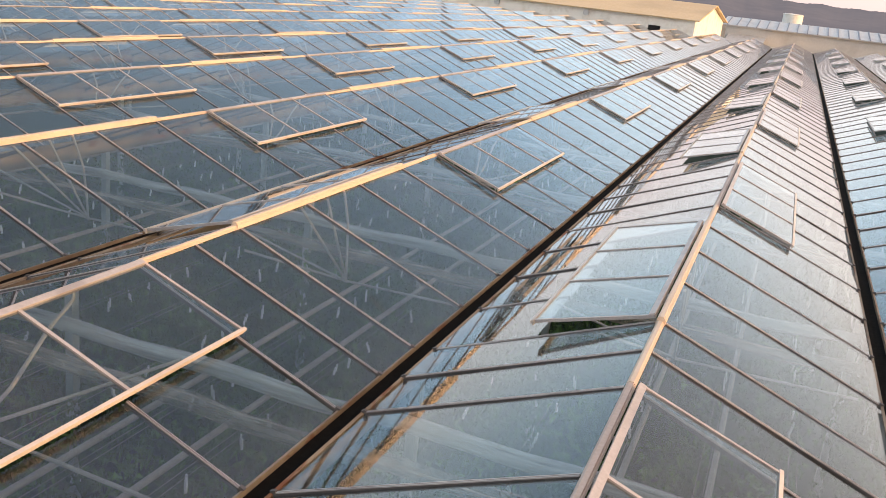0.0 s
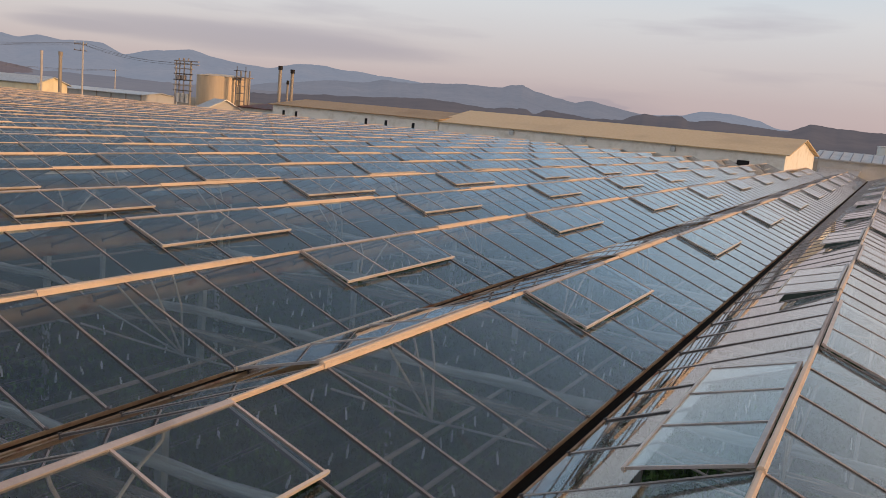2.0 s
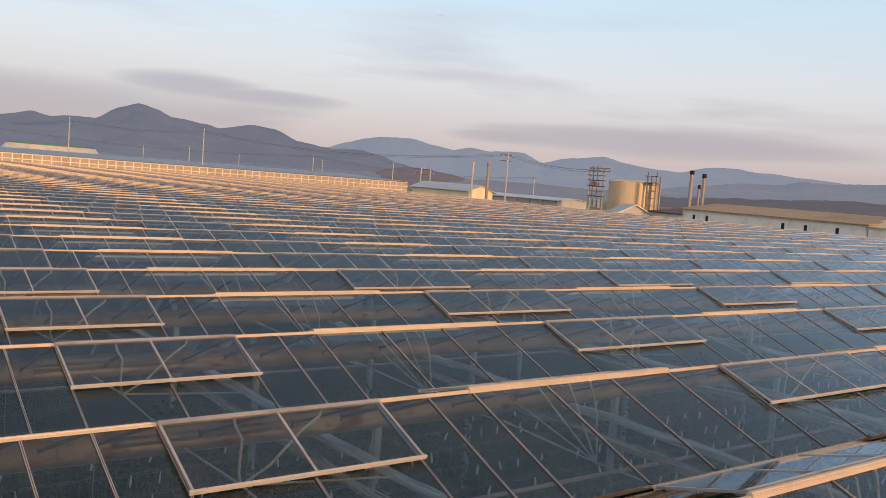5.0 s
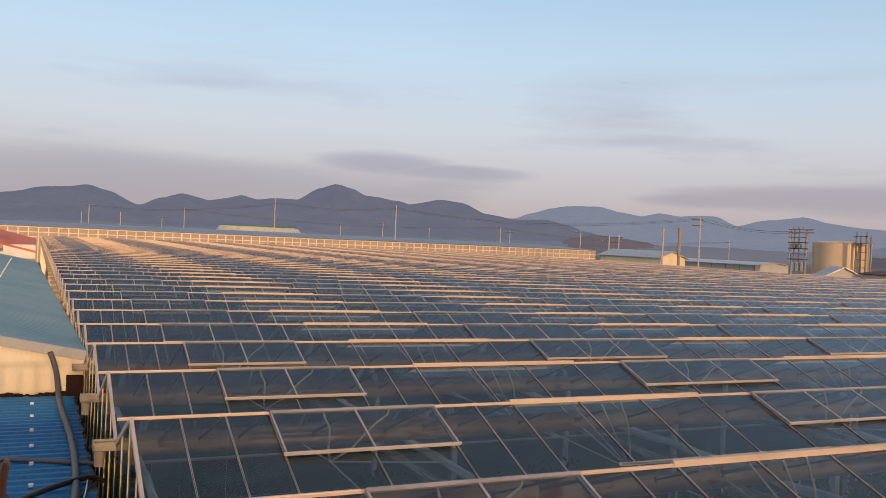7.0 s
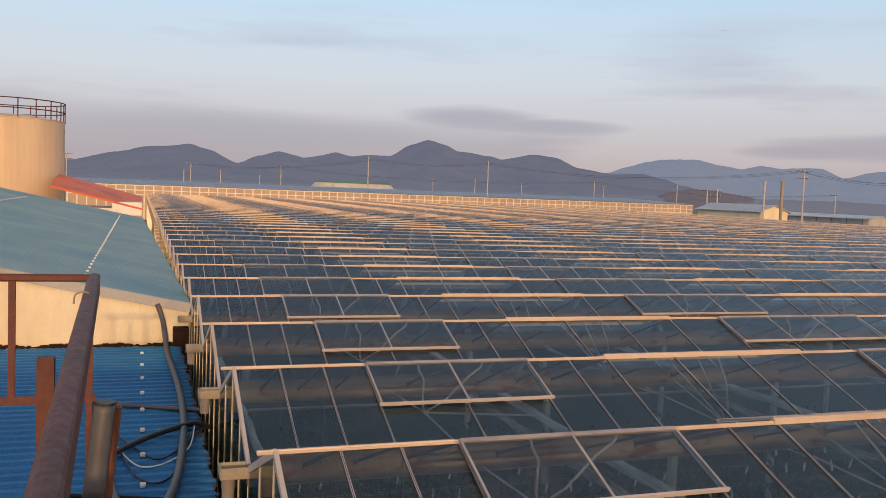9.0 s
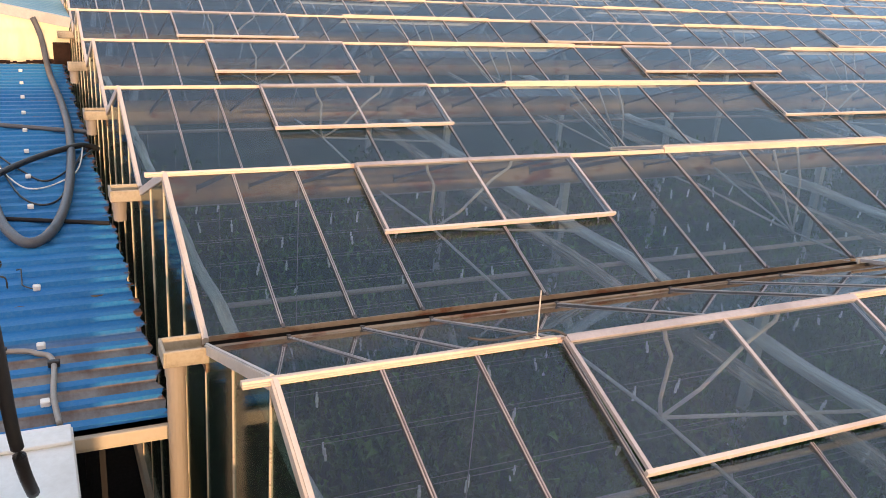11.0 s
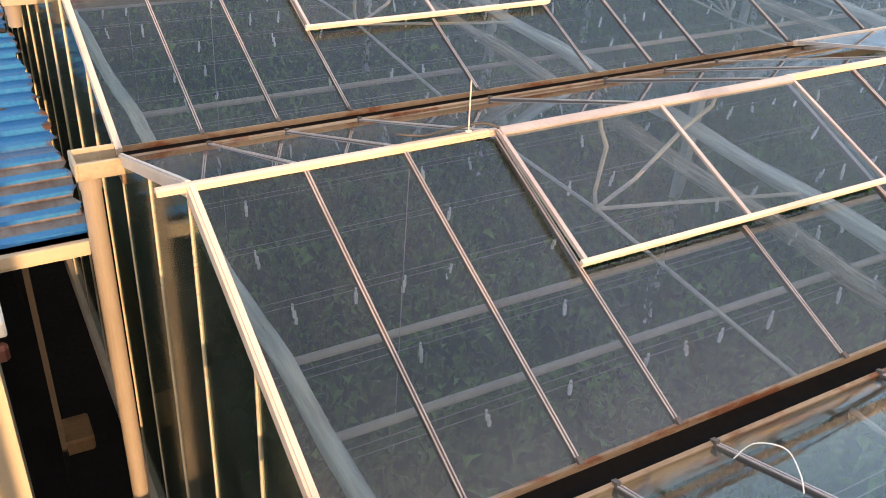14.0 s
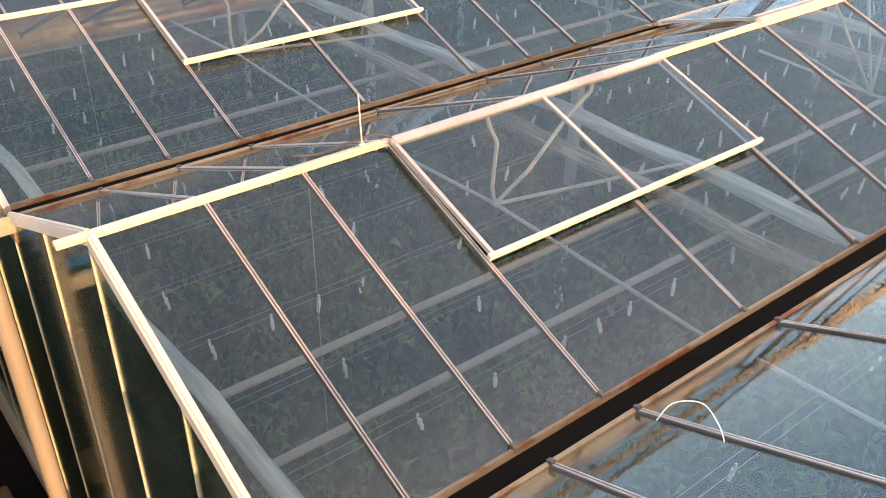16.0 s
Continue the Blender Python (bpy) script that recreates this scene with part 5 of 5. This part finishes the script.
for az, el, d, arms in ((-4.2, 1.5, 190, 2), (2.9, 1.21, 230, 1), (4.7, 0.83, 260, 1), (2.5, 0.79, 260, 1), (8.4, 1.27, 220, 1), (7.1, 0.68, 280, 1), (13.9, 2.08, 175, 0), (18.1, 0.77, 280, 1), (21.6, 2.09, 172, 0), (20.8, 0.96, 230, 1),
                        (23.8, 0.73, 270, 1), (28.4, 1.03, 220, 1), (29.0, 0.77, 225, 1), (33.5, 0.96, 220, 1), (35.3, 0.8, 152, 2), (35.9, 0.8, 153, 2), (40.8, 2.12, 140, 2), (42.6, 0.73, 230, 1)):
    pole(az, el, d, arms)


def chimney(az, el, d, r, m, hat=True):
    h = 6.4 + d * math.tan(radians(el))
    c = thing("chimney", polar(az, d), "tall steel boiler flue with a dark cap", "chimney", "boiler flues")
    part("flue", rod(bmesh.new(), (0, 0, 0), (0, 0, h), r, 16), m, c)
    part("flue_cap", rod(bmesh.new(), (0, 0, h), (0, 0, h + 0.5), r * 1.3, 16), DARK if hat else m, c)


chimney(38.6, 1.16, 132, 0.15, POLE, False)
chimney(39.6, 1.20, 130, 0.22, PVC, False)
chimney(52.3, 1.6, 118, 0.22, PVC)
chimney(53.05, 1.45, 121, 0.22, PVC)
chimney(52.8, 0.75, 119, 0.14, PVC)

tower = thing("transformer_stand", polar(46.5, 126), "two poles with crossarms and transformers between them", "transformer")
for x in (-1.3, 1.3):
    part("shaft", rod(bmesh.new(), (x, 0, 0), (x, 0, 9.8), 0.17, 10, 0.12), PVC if x > 0 else POLE, tower)
for z in (5.9, 6.6, 7.3, 8.1, 8.8, 9.4, 9.8):
    part("crossarm", box(bmesh.new(), (-1.6, -0.12, z), (1.6 if z < 9.3 else 2.6, 0.12, z + 0.14)), GASKET if int(z * 10) % 2 else PIPE, tower)
for x in (-0.7, 0.1):
    part("riser", box(bmesh.new(), (x, -0.1, 5.6), (x + 0.12, 0.02, 9.8)), PIPE, tower)
    part("switch", box(bmesh.new(), (x - 0.2, -0.25, 7.4), (x + 0.35, 0.2, 8.0), None, 0.05), PIPE, tower)
for x in (-0.8, 0.0, 0.8):
    part("transformer", rod(bmesh.new(), (x, 0.1, 4.4), (x, 0.1, 5.6), 0.32, 12), STEEL, tower)
    part("insulator", rod(bmesh.new(), (x, 0.0, 9.93), (x, 0, 10.25), 0.1, 8), PIPE, tower)


def power_line(a, b, sag, n=3):
    """Conductors between two poles: azimuth, distance and height at each end."""
    for i in range(n):
        off = (i - 1) * 0.9
        p, q = polar(a[0], a[1], a[2] - 0.25 * (i % 2)), polar(b[0], b[1], b[2] - 0.25 * (i % 2))
        pts = [p.lerp(q, t / 6) + Vector((0, off, -sag * 4 * (t / 6) * (1 - t / 6))) for t in range(7)]
        me = tube(pts, 0.016, RUBBER, "power_line")
        tagged(place("power_line", me), "thin black overhead power line between poles", "cable", "power lines")


def top(az, el, d):
    return (az, d, 6.2 + d * math.tan(radians(el)))


power_line(top(40.8, 2.12, 140), top(46.5, 1.55, 126), 0.6)
power_line(top(40.8, 2.12, 140), top(21.6, 2.0, 172), 1.8)
power_line(top(21.6, 2.0, 172), top(13.9, 2.0, 175), 0.8)
power_line(top(13.9, 1.9, 175), top(2.9, 1.2, 230), 1.2)
power_line(top(8.4, 1.27, 220), top(28.4, 1.03, 220), 1.6)
power_line(top(28.4, 1.03, 220), top(42.6, 0.73, 230), 1.6)
